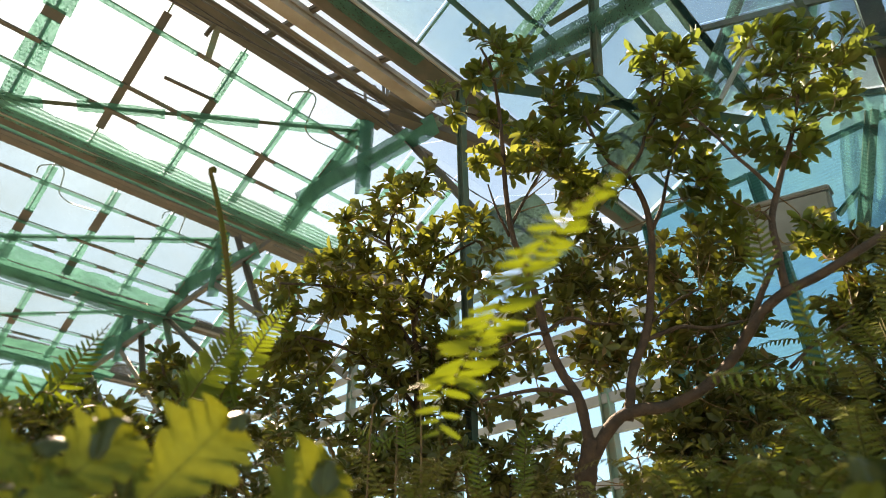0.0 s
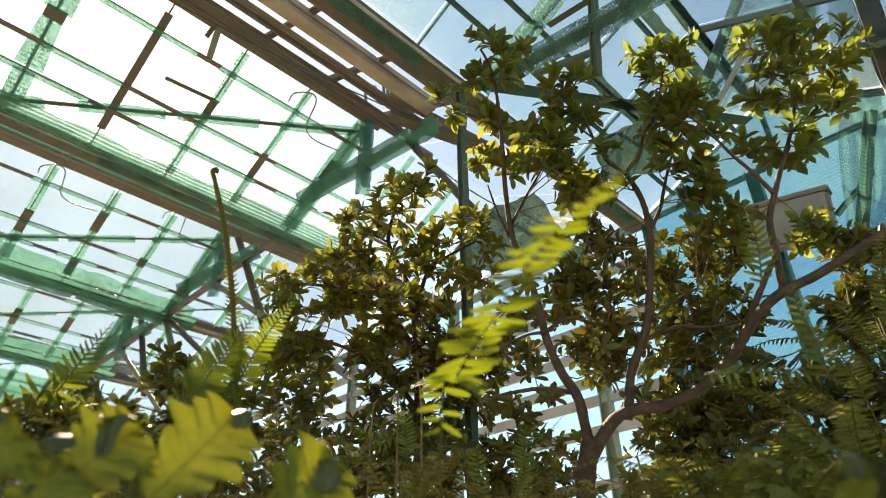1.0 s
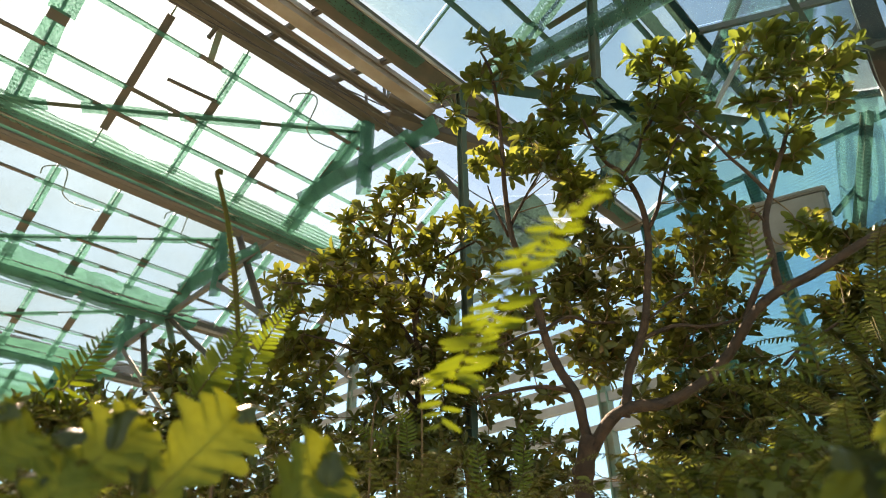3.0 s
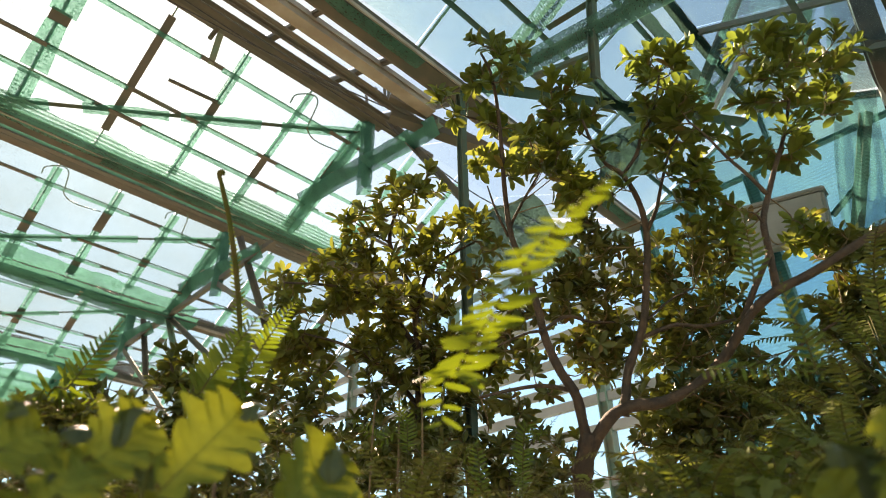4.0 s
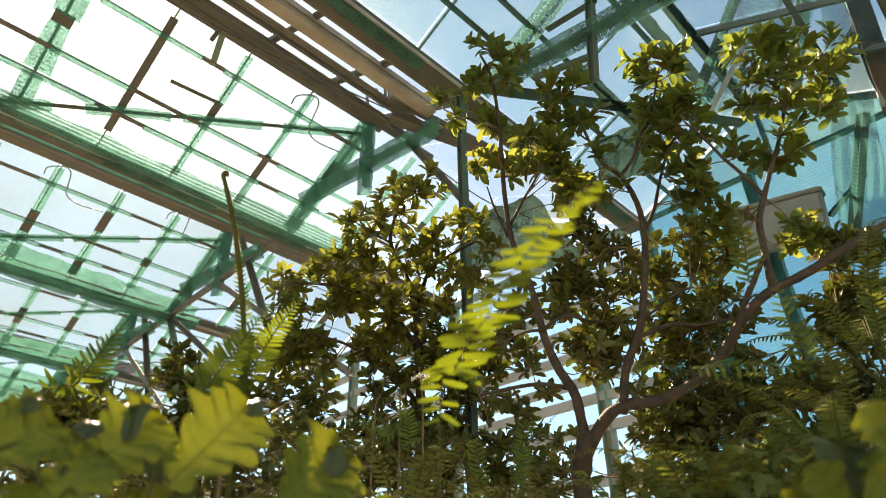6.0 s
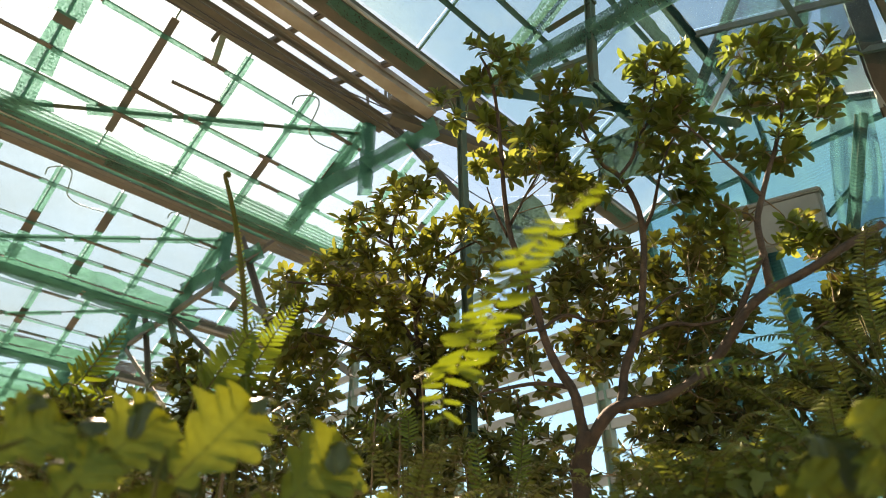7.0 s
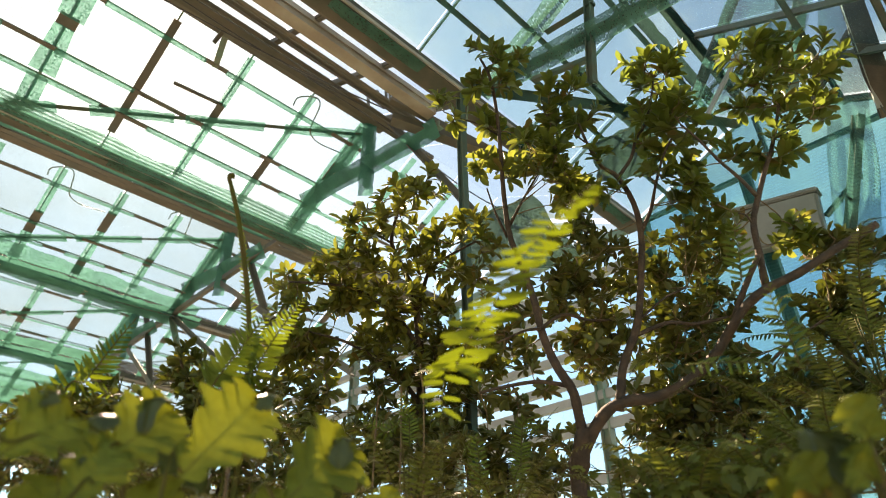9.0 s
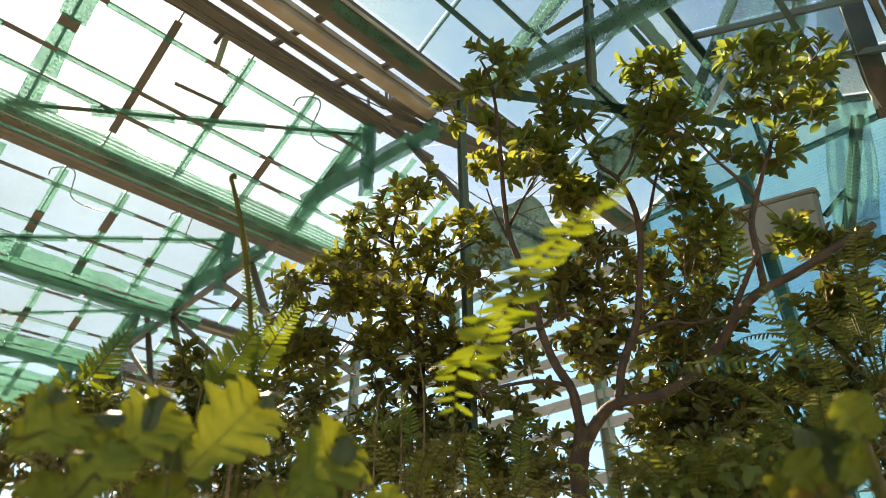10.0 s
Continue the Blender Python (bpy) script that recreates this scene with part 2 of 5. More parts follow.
BOX = ((-.5, -.5), (.5, -.5), (.5, .5), (-.5, .5))
CHANNEL = ((-.5, -.5), (.5, -.5), (.5, .5), (.38, .5), (.38, -.36), (-.38, -.36), (-.38, .5), (-.5, .5))
ANGLE = ((-.5, -.5), (.5, -.5), (.5, -.34), (-.34, -.34), (-.34, .5), (-.5, .5))
TEE = ((-.5, -.5), (.5, -.5), (.5, -.32), (.1, -.32), (.1, .5), (-.1, .5), (-.1, -.32), (-.5, -.32))
IBEAM = ((-.5, -.5), (.5, -.5), (.5, -.36), (.1, -.36), (.1, .36), (.5, .36), (.5, .5), (-.5, .5), (-.5, .36), (-.1, .36), (-.1, -.36), (-.5, -.36))
ROUND = tuple((0.5 * math.cos(k * math.tau / 10), 0.5 * math.sin(k * math.tau / 10)) for k in range(10))


def bar_data(p0, p1, w, h, shape=BOX, up=(0, 0, 1), wob=0.0):
    d, side, top = frame_axes(p0, p1, up)
    k = len(shape)
    steps = 2
    verts = []
    for i in range(steps):
        c = Vector(p0).lerp(Vector(p1), i / (steps - 1))
        verts += [c + side * (a * w) + top * (b * h) for a, b in shape]
    faces = [tuple(range(k))[::-1], tuple(range(k, 2 * k))]
    faces += [(j, (j + 1) % k, k + (j + 1) % k, k + j) for j in range(k)]
    return verts, faces


def bar(name, p0, p1, w, h, mat, parent=None, shape=BOX, up=(0, 0, 1), label=""):
    v, f = bar_data(p0, p1, w, h, shape, up)
    return mesh_ob(name, v, f, mat, parent, label)


def smooth_line(pts, n):
    """A Catmull-Rom line of n points through pts."""
    p = [Vector(q) for q in pts]
    p = [p[0] * 2 - p[1]] + p + [p[-1] * 2 - p[-2]]
    out = []
    segs = len(p) - 3
    for i in range(n):
        x = i / (n - 1) * segs
        k = min(int(x), segs - 1)
        t = x - k
        a, b, c, d = p[k:k + 4]
        out.append(0.5 * (2 * b + (c - a) * t + (2 * a - 5 * b + 4 * c - d) * t * t + (3 * b - a - 3 * c + d) * t ** 3))
    return out


def tube_data(pts, r0, r1, sides=8, knots=0.0, rng=None):
    verts, faces = [], []
    side = None
    n = len(pts)
    for i, c in enumerate(pts):
        d = (pts[min(i + 1, n - 1)] - pts[max(i - 1, 0)]).normalized()
        if side is None:
            side = d.orthogonal().normalized()
        side = (side - d * side.dot(d)).normalized()
        top = d.cross(side)
        r = r0 + (r1 - r0) * i / (n - 1)
        if knots and rng:
            r *= 1 + rng.uniform(-knots, knots)
        for k in range(sides):
            a = k * math.tau / sides
            verts.append(c + side * (r * math.cos(a)) + top * (r * math.sin(a)))
    for i in range(n - 1):
        for k in range(sides):
            a, b = i * sides + k, i * sides + (k + 1) % sides
            faces.append((a, b, b + sides, a + sides))
    faces.append(tuple(range(sides))[::-1])
    faces.append(tuple(range((n - 1) * sides, n * sides)))
    return verts, faces


def tube(name, pts, r0, r1, mat, parent=None, n=14, sides=8, knots=0.0, rng=None, label=""):
    v, f = tube_data(smooth_line(pts, n), r0, r1, sides, knots, rng)
    return mesh_ob(name, v, f, mat, parent, label, True)


def joined(name, pieces, mat, parent=None, label="", smooth=True, kind=""):
    verts, faces = [], []
    for v, f in pieces:
        k = len(verts)
        verts += v
        faces += [tuple(i + k for i in q) for q in f]
    ob = mesh_ob(name, verts, faces, mat, parent, label, smooth)
    if kind:
        tagged(ob, kind=kind)
    return ob


# ---------------------------------------------------------------- the house: plan
# x runs along the gutters, y across the bays, z up.
PITCH, RIDGE_Z, SLOPE = 2.625, 5.0, 0.503
HALF = PITCH / 2
VALLEY_Z = RIDGE_Z - SLOPE * HALF
RIDGES = [3.58 + PITCH * k for k in range(-2, 5)]
RAFTER_STEP, RAFTER_X0 = 0.619, 0.186
END_X, FRONT_X = RAFTER_X0 + 8 * RAFTER_STEP, RAFTER_X0 - 10 * RAFTER_STEP
NEAR_Y, FAR_Y = RIDGES[0] - HALF, RIDGES[-1] + HALF
PURLINS = (0.237, 0.71, 0.934)
TRUSS_X = 2.66


def fall(d, drop=0.0):
    """Height of a slope d metres from its ridge."""
    return RIDGE_Z - SLOPE * d - drop


# ground
def ground():
    size, cells = 400.0, 24
    verts, faces = [], []
    xs = [math.copysign(abs(k / cells) ** 3, k) * size for k in range(-cells, cells + 1)]
    for y in xs:
        for x in xs:
            verts.append((x, y, 0.03 * noise.noise(Vector((x, y, 0)))))
    w = len(xs)
    for j in range(w - 1):
        for i in range(w - 1):
            faces.append((j * w + i, j * w + i + 1, (j + 1) * w + i + 1, (j + 1) * w + i))
    ob = mesh_ob("ground", verts, faces, BOUNCE_GRAVEL, None, "", True)
    ob.location.z = -0.03
    return tagged(ob, "unseen gravel floor, set pale to bounce light upward", "ground", kind="structure")


ground()


# roof
def roof():
    top = thing("roof", "pitched glass roof in bays on green steel bars", "roof", kind="structure")
    pane_meshes = {}

    def pane(x, y0, z0, y1, z1, glass):
        key = (round(y1 - y0, 3), round(z1 - z0, 3), glass.name)
        if key not in pane_meshes:
            w, t = RAFTER_STEP - 0.012, 0.004
            dy, dz = y1 - y0, z1 - z0
            v = [(0, 0, 0), (w, 0, 0), (w, dy, dz), (0, dy, dz), (0, 0, t), (w, 0, t), (w, dy, dz + t), (0, dy, dz + t)]
            f = [(3, 2, 1, 0), (4, 5, 6, 7), (0, 1, 5, 4), (1, 2, 6, 5), (2, 3, 7, 6), (3, 0, 4, 7)]
            me = bpy.data.meshes.new("pane")
            me.from_pydata(v, [], f)
            me.materials.append(glass)
            pane_meshes[key] = me
        ob = new("pane", pane_meshes[key])
        ob.location = (x + 0.006, y0, z0 + 0.035)
        ob.parent = top
        ob.visible_shadow = False

    for b, ry in enumerate(RIDGES):
        far = 2.8 if b == 2 else END_X  # past the truss this bay is glazed in plain sheets
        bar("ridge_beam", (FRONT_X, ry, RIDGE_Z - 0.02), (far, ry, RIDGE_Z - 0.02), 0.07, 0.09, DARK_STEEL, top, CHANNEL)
        vy = ry + HALF
        glass = GLASS_DIM if b > 2 else GLASS
        deep = 0.16 if b == 1 else 0.12
        bar("gutter", (FRONT_X, vy + 0.05, VALLEY_Z - 0.03), (END_X, vy + 0.05, VALLEY_Z - 0.03), deep, 0.1, GUTTER_PAINT, top, CHANNEL)
        bar("gutter_rail", (FRONT_X, vy + deep / 2 + 0.085, VALLEY_Z - 0.01), (END_X, vy + deep / 2 + 0.085, VALLEY_Z - 0.01), 0.035, 0.04, DARK_STEEL, top, ANGLE)
        bar("gutter_lip", (FRONT_X, vy - deep / 2 + 0.03, VALLEY_Z - 0.075), (END_X, vy - deep / 2 + 0.03, VALLEY_Z - 0.075), 0.012, 0.03, CREAM, top, BOX)
        # old screen rails in the slope that climbs from the gutter
        for d, w in ((1.02, 0.06), (0.78, 0.05), (0.5, 0.06), (0.25, 0.05)) if b > 1 else ((0.7, 0.045),):
            if b == 2 and d > 0.6:
                continue
            bar("screen_rail", (FRONT_X, ry - d, fall(d, 0.05)), (far, ry - d, fall(d, 0.05)), w, 0.045, DARK_STEEL, top, ANGLE)
        cleats = random.Random(400 + b)
        x = FRONT_X
        while x < END_X - 0.5:
            e = x + cleats.choice((0.06, 0.1, 0.35, 0.6))
            bar("cleat", (x, vy + 0.15, VALLEY_Z), (e, vy + 0.15, VALLEY_Z), 0.05, 0.02, DARK_STEEL, top)
            x = e + cleats.uniform(0.08, 0.3)
        for k in range(19):
            x = END_X - k * RAFTER_STEP
            main = k % 4 == 0
            if x <= far:
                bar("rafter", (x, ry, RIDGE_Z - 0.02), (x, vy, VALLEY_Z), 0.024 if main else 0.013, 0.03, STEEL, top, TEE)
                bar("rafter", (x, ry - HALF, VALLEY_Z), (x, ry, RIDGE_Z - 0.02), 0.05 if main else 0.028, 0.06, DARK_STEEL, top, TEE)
            if k < 18:
                pane(x - RAFTER_STEP, ry, RIDGE_Z, vy, VALLEY_Z + 0.02, glass)
                pane(x - RAFTER_STEP, ry - HALF, VALLEY_Z + 0.02, ry, RIDGE_Z, glass)
        for d in PURLINS:
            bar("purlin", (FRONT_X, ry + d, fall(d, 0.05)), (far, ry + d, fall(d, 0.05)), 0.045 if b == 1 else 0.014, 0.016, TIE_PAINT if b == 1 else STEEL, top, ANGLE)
        # wind braces in the falling slope, from the gutter up to each truss
        for i in range(4):
            x1 = END_X - 4 * RAFTER_STEP * i
            x0 = x1 - 4 * RAFTER_STEP
            if x1 > far:
                continue
            bar("brace", (x0 - 0.11, ry + 1.234, fall(1.234, 0.06)), (x1, ry + 0.105, fall(0.105, 0.06)), 0.12 if b == 1 else 0.045, 0.014, TIE_PAINT, top, ANGLE)
    return top


roof()


# end wall and the other walls that close the house
def wall(name, x0, y0, x1, y1, posts, rails, post_w, label, rail_h=0.07):
    top = thing(name, label, "wall", kind="structure")
    a, b = Vector((x0, y0, 0)), Vector((x1, y1, 0))
    d = (b - a).normalized()
    n = Vector((d.y, -d.x, 0))
    length = (b - a).length
    for s in posts:
        p = a + d * s
        bar("post", p, p + Vector((0, 0, VALLEY_Z)), post_w, post_w, STEEL, top, IBEAM)
    for z in rails:
        bar("rail", a + Vector((0, 0, z)), b + Vector((0, 0, z)), 0.06, rail_h, PALE if z < VALLEY_Z - 0.1 else STEEL, top, BOX)
    k = max(1, round(length / 1.15))
    zs = [0.06] + list(rails)
    for i in range(k):
        for z0, z1 in zip(zs[:-1], zs[1:]):
            p, q = a + d * (length * i / k), a + d * (length * (i + 1) / k)
            off = n * 0.04
            v = [p + off + Vector((0, 0, z0)), q + off + Vector((0, 0, z0)), q + off + Vector((0, 0, z1)), p + off + Vector((0, 0, z1))]
            v += [c + n * 0.005 for c in v]
            f = [(0, 1, 2, 3), (7, 6, 5, 4), (0, 4, 5, 1), (1, 5, 6, 2), (2, 6, 7, 3), (3, 7, 4, 0)]
            ob = mesh_ob("pane", v, f, GLASS_WALL, top)
            ob.visible_shadow = False
    return top


wall("wall_end_near", END_X, NEAR_Y, END_X, 2.27, [0.05, 1.4, 2.75, 4.167, 4.74, 5.2], [0.3, 1.2, 1.96, 4.33], 0.1, "glazed end wall with steel posts and few rails", 0.03)
wall("wall_end_far", END_X, 2.27, END_X, FAR_Y, [0.7, 2.62, 4.6, 6.6, 8.6, 10.6, 12.6], [0.3, 1.1, 1.96, 2.43, 2.71, 2.9, 3.18, 3.44, 3.7, 3.96, 4.33], 0.1, "glazed end wall of close pale rails", 0.085)
SIDE = END_X - FRONT_X
DEEP = FAR_Y - NEAR_Y
wall("wall_front", FRONT_X, FAR_Y, FRONT_X, NEAR_Y, [DEEP * s for s in (0.01, 0.25, 0.5, 0.75, 0.99)], [0.4, 1.2, 2.3, 3.4, 4.33], 0.09, "glazed front wall with steel posts")
wall("wall_near", FRONT_X, NEAR_Y, END_X, NEAR_Y, [SIDE * s for s in (0.01, 0.25, 0.5, 0.75, 0.99)], [0.4, 1.2, 2.3, 3.4, 4.33], 0.09, "glazed side wall with steel posts")
wall("wall_far", END_X, FAR_Y, FRONT_X, FAR_Y, [SIDE * s for s in (0.01, 0.25, 0.5, 0.75, 0.99)], [0.4, 1.2, 2.3, 3.4, 4.33], 0.09, "glazed far wall with steel posts")


# gable panes over the end walls
def gables(x, name, label):
    top = thing(name, label, "gable", kind="structure")
    for ry in RIDGES:
        for sg in (-1, 1):
            v = [(x, ry + sg * HALF, VALLEY_Z), (x, ry, VALLEY_Z), (x, ry, RIDGE_Z)]
            w = [(p[0] + 0.005, p[1], p[2]) for p in v]
            ob = mesh_ob("pane", v + w, [(0, 1, 2), (5, 4, 3), (0, 3, 4, 1), (1, 4, 5, 2), (2, 5, 3, 0)], GLASS, top)
            ob.visible_shadow = False
        bar("gable_post", (x, ry, VALLEY_Z - 0.05), (x, ry, RIDGE_Z - 0.05), 0.05, 0.05, STEEL, top, ANGLE)
    return top


gables(END_X + 0.03, "gable_end", "glass gables over the end wall")
gables(FRONT_X - 0.03, "gable_front", "glass gables over the front wall")


# roof trusses, one across each bay, and the columns under the gutters
def ribbon(parent, p, q, w, mat, seed, steps=14):
    """Shade net wrapped along the underside of a member."""
    p, q = Vector(p), Vector(q)
    side = (q - p).cross(Vector((0.6, 0.6, 0.53))).normalized()
    v = []
    for i in range(steps + 1):
        c = p.lerp(q, i / steps) - Vector((0.03, 0.03, 0.035))
        v += [c - side * (w * (0.5 + 0.1 * noise.noise(Vector((i * 0.9, seed, 1))))), c + side * (w * (0.5 + 0.1 * noise.noise(Vector((i * 0.9, seed, 6)))))]
    return mesh_ob("net_wrap", v, [(2 * i, 2 * i + 1, 2 * i + 3, 2 * i + 2) for i in range(steps)], mat, parent)


def truss(ry, near):
    top = thing("roof_truss", "green steel roof truss wrapped in shade net", "truss", group="roof trusses")
    net = NET_WRAP if near else NET_FLAT

    def at(dy, z):
        return Vector((TRUSS_X, ry + dy, z))

    z0, z1 = (3.97, 4.33) if near else (4.31, 4.58)
    bar("tie", at(-0.95, z0), at(1.1, z1), 0.06, 0.05, TIE_PAINT if near else STEEL, top, ANGLE)
    ribbon(top, at(-0.9, z0), at(1.06, z1), 0.17, net, ry)
    ribbon(top, at(0.02, 4.96), at(1.25, fall(1.25, 0.04)), 0.15, net, ry + 2)
    bar("king_post", at(0.0, 4.2), at(0.0, RIDGE_Z - 0.05), 0.06, 0.04, STEEL, top, IBEAM)
    if not near:
        ribbon(top, at(0.0, 4.1), at(0.0, 4.95), 0.13, net, ry + 4)
        bar("strut", at(0.05, 4.44), at(0.62, 4.66), 0.035, 0.03, STEEL, top, ANGLE)
        bar("strut", at(-0.3, 4.76), at(-1.25, 3.3), 0.06, 0.05, DARK_STEEL, top, ANGLE)
    else:
        bar("strut", at(0.32, 3.76), at(0.22, 4.62), 0.055, 0.05, TIE_PAINT, top, IBEAM)
        bar("strut", at(0.32, 3.98), at(0.75, 4.12), 0.04, 0.03, TIE_PAINT, top, ANGLE)
        bar("strut", at(0.6, 4.5), at(0.2, 4.45), 0.05, 0.03, TIE_PAINT, top, ANGLE)
    if ry > 5:
        bar("chord", at(-HALF, 4.3), at(HALF, 4.3), 0.05, 0.06, DARK_STEEL, top, ANGLE)
        bar("stay", at(-1.32 - 1.3, 2.46), at(1.30 - 1.3, 4.25), 0.06, 0.06, DARK_STEEL, top, ANGLE)
        bar("stay", at(HALF, 4.3), at(HALF - 1.5, 3.3), 0.05, 0.05, DARK_STEEL, top, ANGLE)
        bar("stay", at(HALF, 4.3), at(HALF - 1.1, 2.9), 0.06, 0.05, STEEL, top, ANGLE)
        bar("stay", at(HALF - 1.5, 3.3), at(HALF - 1.1, 2.9), 0.04, 0.04, STEEL, top, ANGLE)
    return top


for i in range(1, 7):
    truss(RIDGES[i], i == 1)

wraps = thing("purlin_wrap", "dark green net wound round the end purlins", "shade net", group="shade nets")
for d, x0, x1 in ((0.02, 3.1, 4.6), (0.18, 3.2, 4.6), (0.71, 3.15, 4.6)):
    ribbon(wraps, (x0, RIDGES[1] + d, fall(d, 0.05)), (x1, RIDGES[1] + d, fall(d, 0.05)), 0.11, NET_DARK, d)


def column(x, y, z1, w, label):
    top = thing("column", label, "column", (x, y, 0), group="roof columns")
    bar("shaft", (0, 0, 0), (0, 0, z1), w, w, TIE_PAINT, top, IBEAM, (0, 1, 0))
    bar("base_plate", (0, 0, 0), (0, 0, 0.015), w * 2.2, w * 2.2, DARK_STEEL, top)
    bar("cap_plate", (0, 0, z1), (0, 0, z1 + 0.012), w * 1.6, w * 1.6, DARK_STEEL, top)
    return top


for k in (1, 4, 5):
    column(2.5, RIDGES[k] + HALF, VALLEY_Z - 0.09, 0.05, "slim green steel column under the gutter")


# pipes, lamp trough and beams along the first gutter
def services():
    trough = thing("light_trough", "cream-painted metal trough hung along the gutter", "light trough")
    bar("trough", (0.2, 2.7, 4.45), (2.62, 2.7, 4.45), 0.10, 0.07, CREAM, trough, CHANNEL)
    bar("lip", (0.2, 2.64, 4.49), (2.62, 2.64, 4.49), 0.012, 0.05, CREAM, trough)
    for x in (0.5, 1.2, 1.9, 2.55):
        bar("hanger", (x, 2.7, 4.46), (x, 2.7, 4.6), 0.02, 0.008, DARK_STEEL, trough)
    for y, z, r, mat in ((2.92, 4.55, 0.02, RUST), (2.97, 4.6, 0.014, RUST), (3.21, 4.7, 0.02, RUST), (3.08, 4.66, 0.01, DARK_STEEL)):
        p = thing("heating_pipe", "brown steel pipe slung along the gutter", "pipe", group="pipes along the gutter")
        tube("pipe", [(FRONT_X, y, z), (-3, y, z - 0.02), (0, y, z - 0.01), (1.4, y, z), (2.75, y, z - 0.01)], r, r, mat, p, 20, 8)
        for k in range(4):
            x = -2.3 + 1.55 * k
            bar("clip", (x, y, z - 0.02), (x, y + 0.02, 4.82), 0.03, 0.006, DARK_STEEL, p)
    beam = thing("screen_beam", "brown timber beams below the ridge", "beam")
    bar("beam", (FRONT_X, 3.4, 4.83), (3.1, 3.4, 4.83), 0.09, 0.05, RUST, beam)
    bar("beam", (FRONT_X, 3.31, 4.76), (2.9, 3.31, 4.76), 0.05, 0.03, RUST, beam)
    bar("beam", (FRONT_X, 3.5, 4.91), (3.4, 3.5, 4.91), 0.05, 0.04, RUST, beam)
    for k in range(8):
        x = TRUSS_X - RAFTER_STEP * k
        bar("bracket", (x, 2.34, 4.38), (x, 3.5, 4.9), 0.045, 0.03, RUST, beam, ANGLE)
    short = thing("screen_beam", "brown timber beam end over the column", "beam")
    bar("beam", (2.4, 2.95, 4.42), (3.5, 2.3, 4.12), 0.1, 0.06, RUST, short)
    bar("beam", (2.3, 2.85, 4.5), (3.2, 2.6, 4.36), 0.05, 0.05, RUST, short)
    for x, y, b in ((1.93, 3.75, 2), (1.95, 6.3, 3), (0.7, 6.35, 3), (3.4, 4.2, 2)):
        c = thing("cable", "thin grey-green cable looped under the glass", "cable", group="roof cables")

        def under(dx, dy, x=x, y=y, ry=RIDGES[b]):
            return x + dx, y + dy, fall(y + dy - ry, 0.08)

        tube("cable", [under(0.0, 0.02), under(0.0, -0.06), under(0.12, -0.13), under(0.2, -0.1), under(0.24, 0.05), under(0.27, 0.14), under(0.4, 0.19), under(0.65, 0.17)], 0.0065, 0.0065, STEEL, c, 26, 6)
    for pts in ([(1.5, 3.3, 4.7), (2.6, 3.1, 4.45), (3.4, 2.9, 4.1), (5.1, 2.4, 3.75)], [(0.3, 3.35, 4.75), (1.4, 3.25, 4.62), (2.6, 3.2, 4.7)], [(0.5, 3.42, 4.7), (1.5, 3.2, 4.58), (2.4, 3.05, 4.6)], [(1.95, 7.4, 4.2), (3.2, 7.0, 4.1), (5.1, 6.4, 4.0)]):
        c = thing("cable", "slack wire strung between roof beams", "cable", group="roof cables")
        tube("cable", pts, 0.006, 0.006, CABLE, c, 16, 5)
    crank = thing("vent_winder", "brown steel vent winder bracket under the glass", "winder")
    bar("arm", (1.117, 3.5, 4.95), (1.105, 3.674, 4.883), 0.03, 0.03, RUST, crank, ANGLE)
    bar("arm", (1.153, 3.595, 4.922), (1.214, 3.833, 4.803), 0.05, 0.02, STEEL, crank, ANGLE)
    bar("rod", (1.011, 4.093, 4.672), (1.42, 4.065, 4.686), 0.022, 0.022, RUST, crank)


services()


def gutter_nets():
    top = thing("gutter_net", "torn strips of green net hanging on the gutters", "shade net", group="shade nets")
    g = random.Random(55)
    for b, w, spans in ((1, 0.05, ((-1.0, 0.9), (1.3, 2.1), (2.75, 4.9))), (2, 0.05, ((-2.2, -0.6), (0.9, 1.9), (2.1, 2.9))), (3, 0.17, ((-3.0, 0.72), (0.74, 1.6), (1.64, 3.0))), (4, 0.17, ((-3.0, 1.2), (1.25, 2.9)))):
        y = RIDGES[b] + HALF
        for x0, x1 in spans:
            n = max(3, int((x1 - x0) / 0.12))
            v = []
            for i in range(n + 1):
                x = x0 + (x1 - x0) * i / n
                v += [(x, y - w * g.uniform(0.7, 1.15), VALLEY_Z - 0.095 - g.uniform(0, 0.008)), (x, y + w * g.uniform(0.7, 1.15), VALLEY_Z - 0.094 - g.uniform(0, 0.012))]
            mesh_ob("net_strip", v, [(2 * i, 2 * i + 1, 2 * i + 3, 2 * i + 2) for i in range(n)], NET_WRAP if b < 3 else NET_FLAT, top)
    return top


gutter_nets()


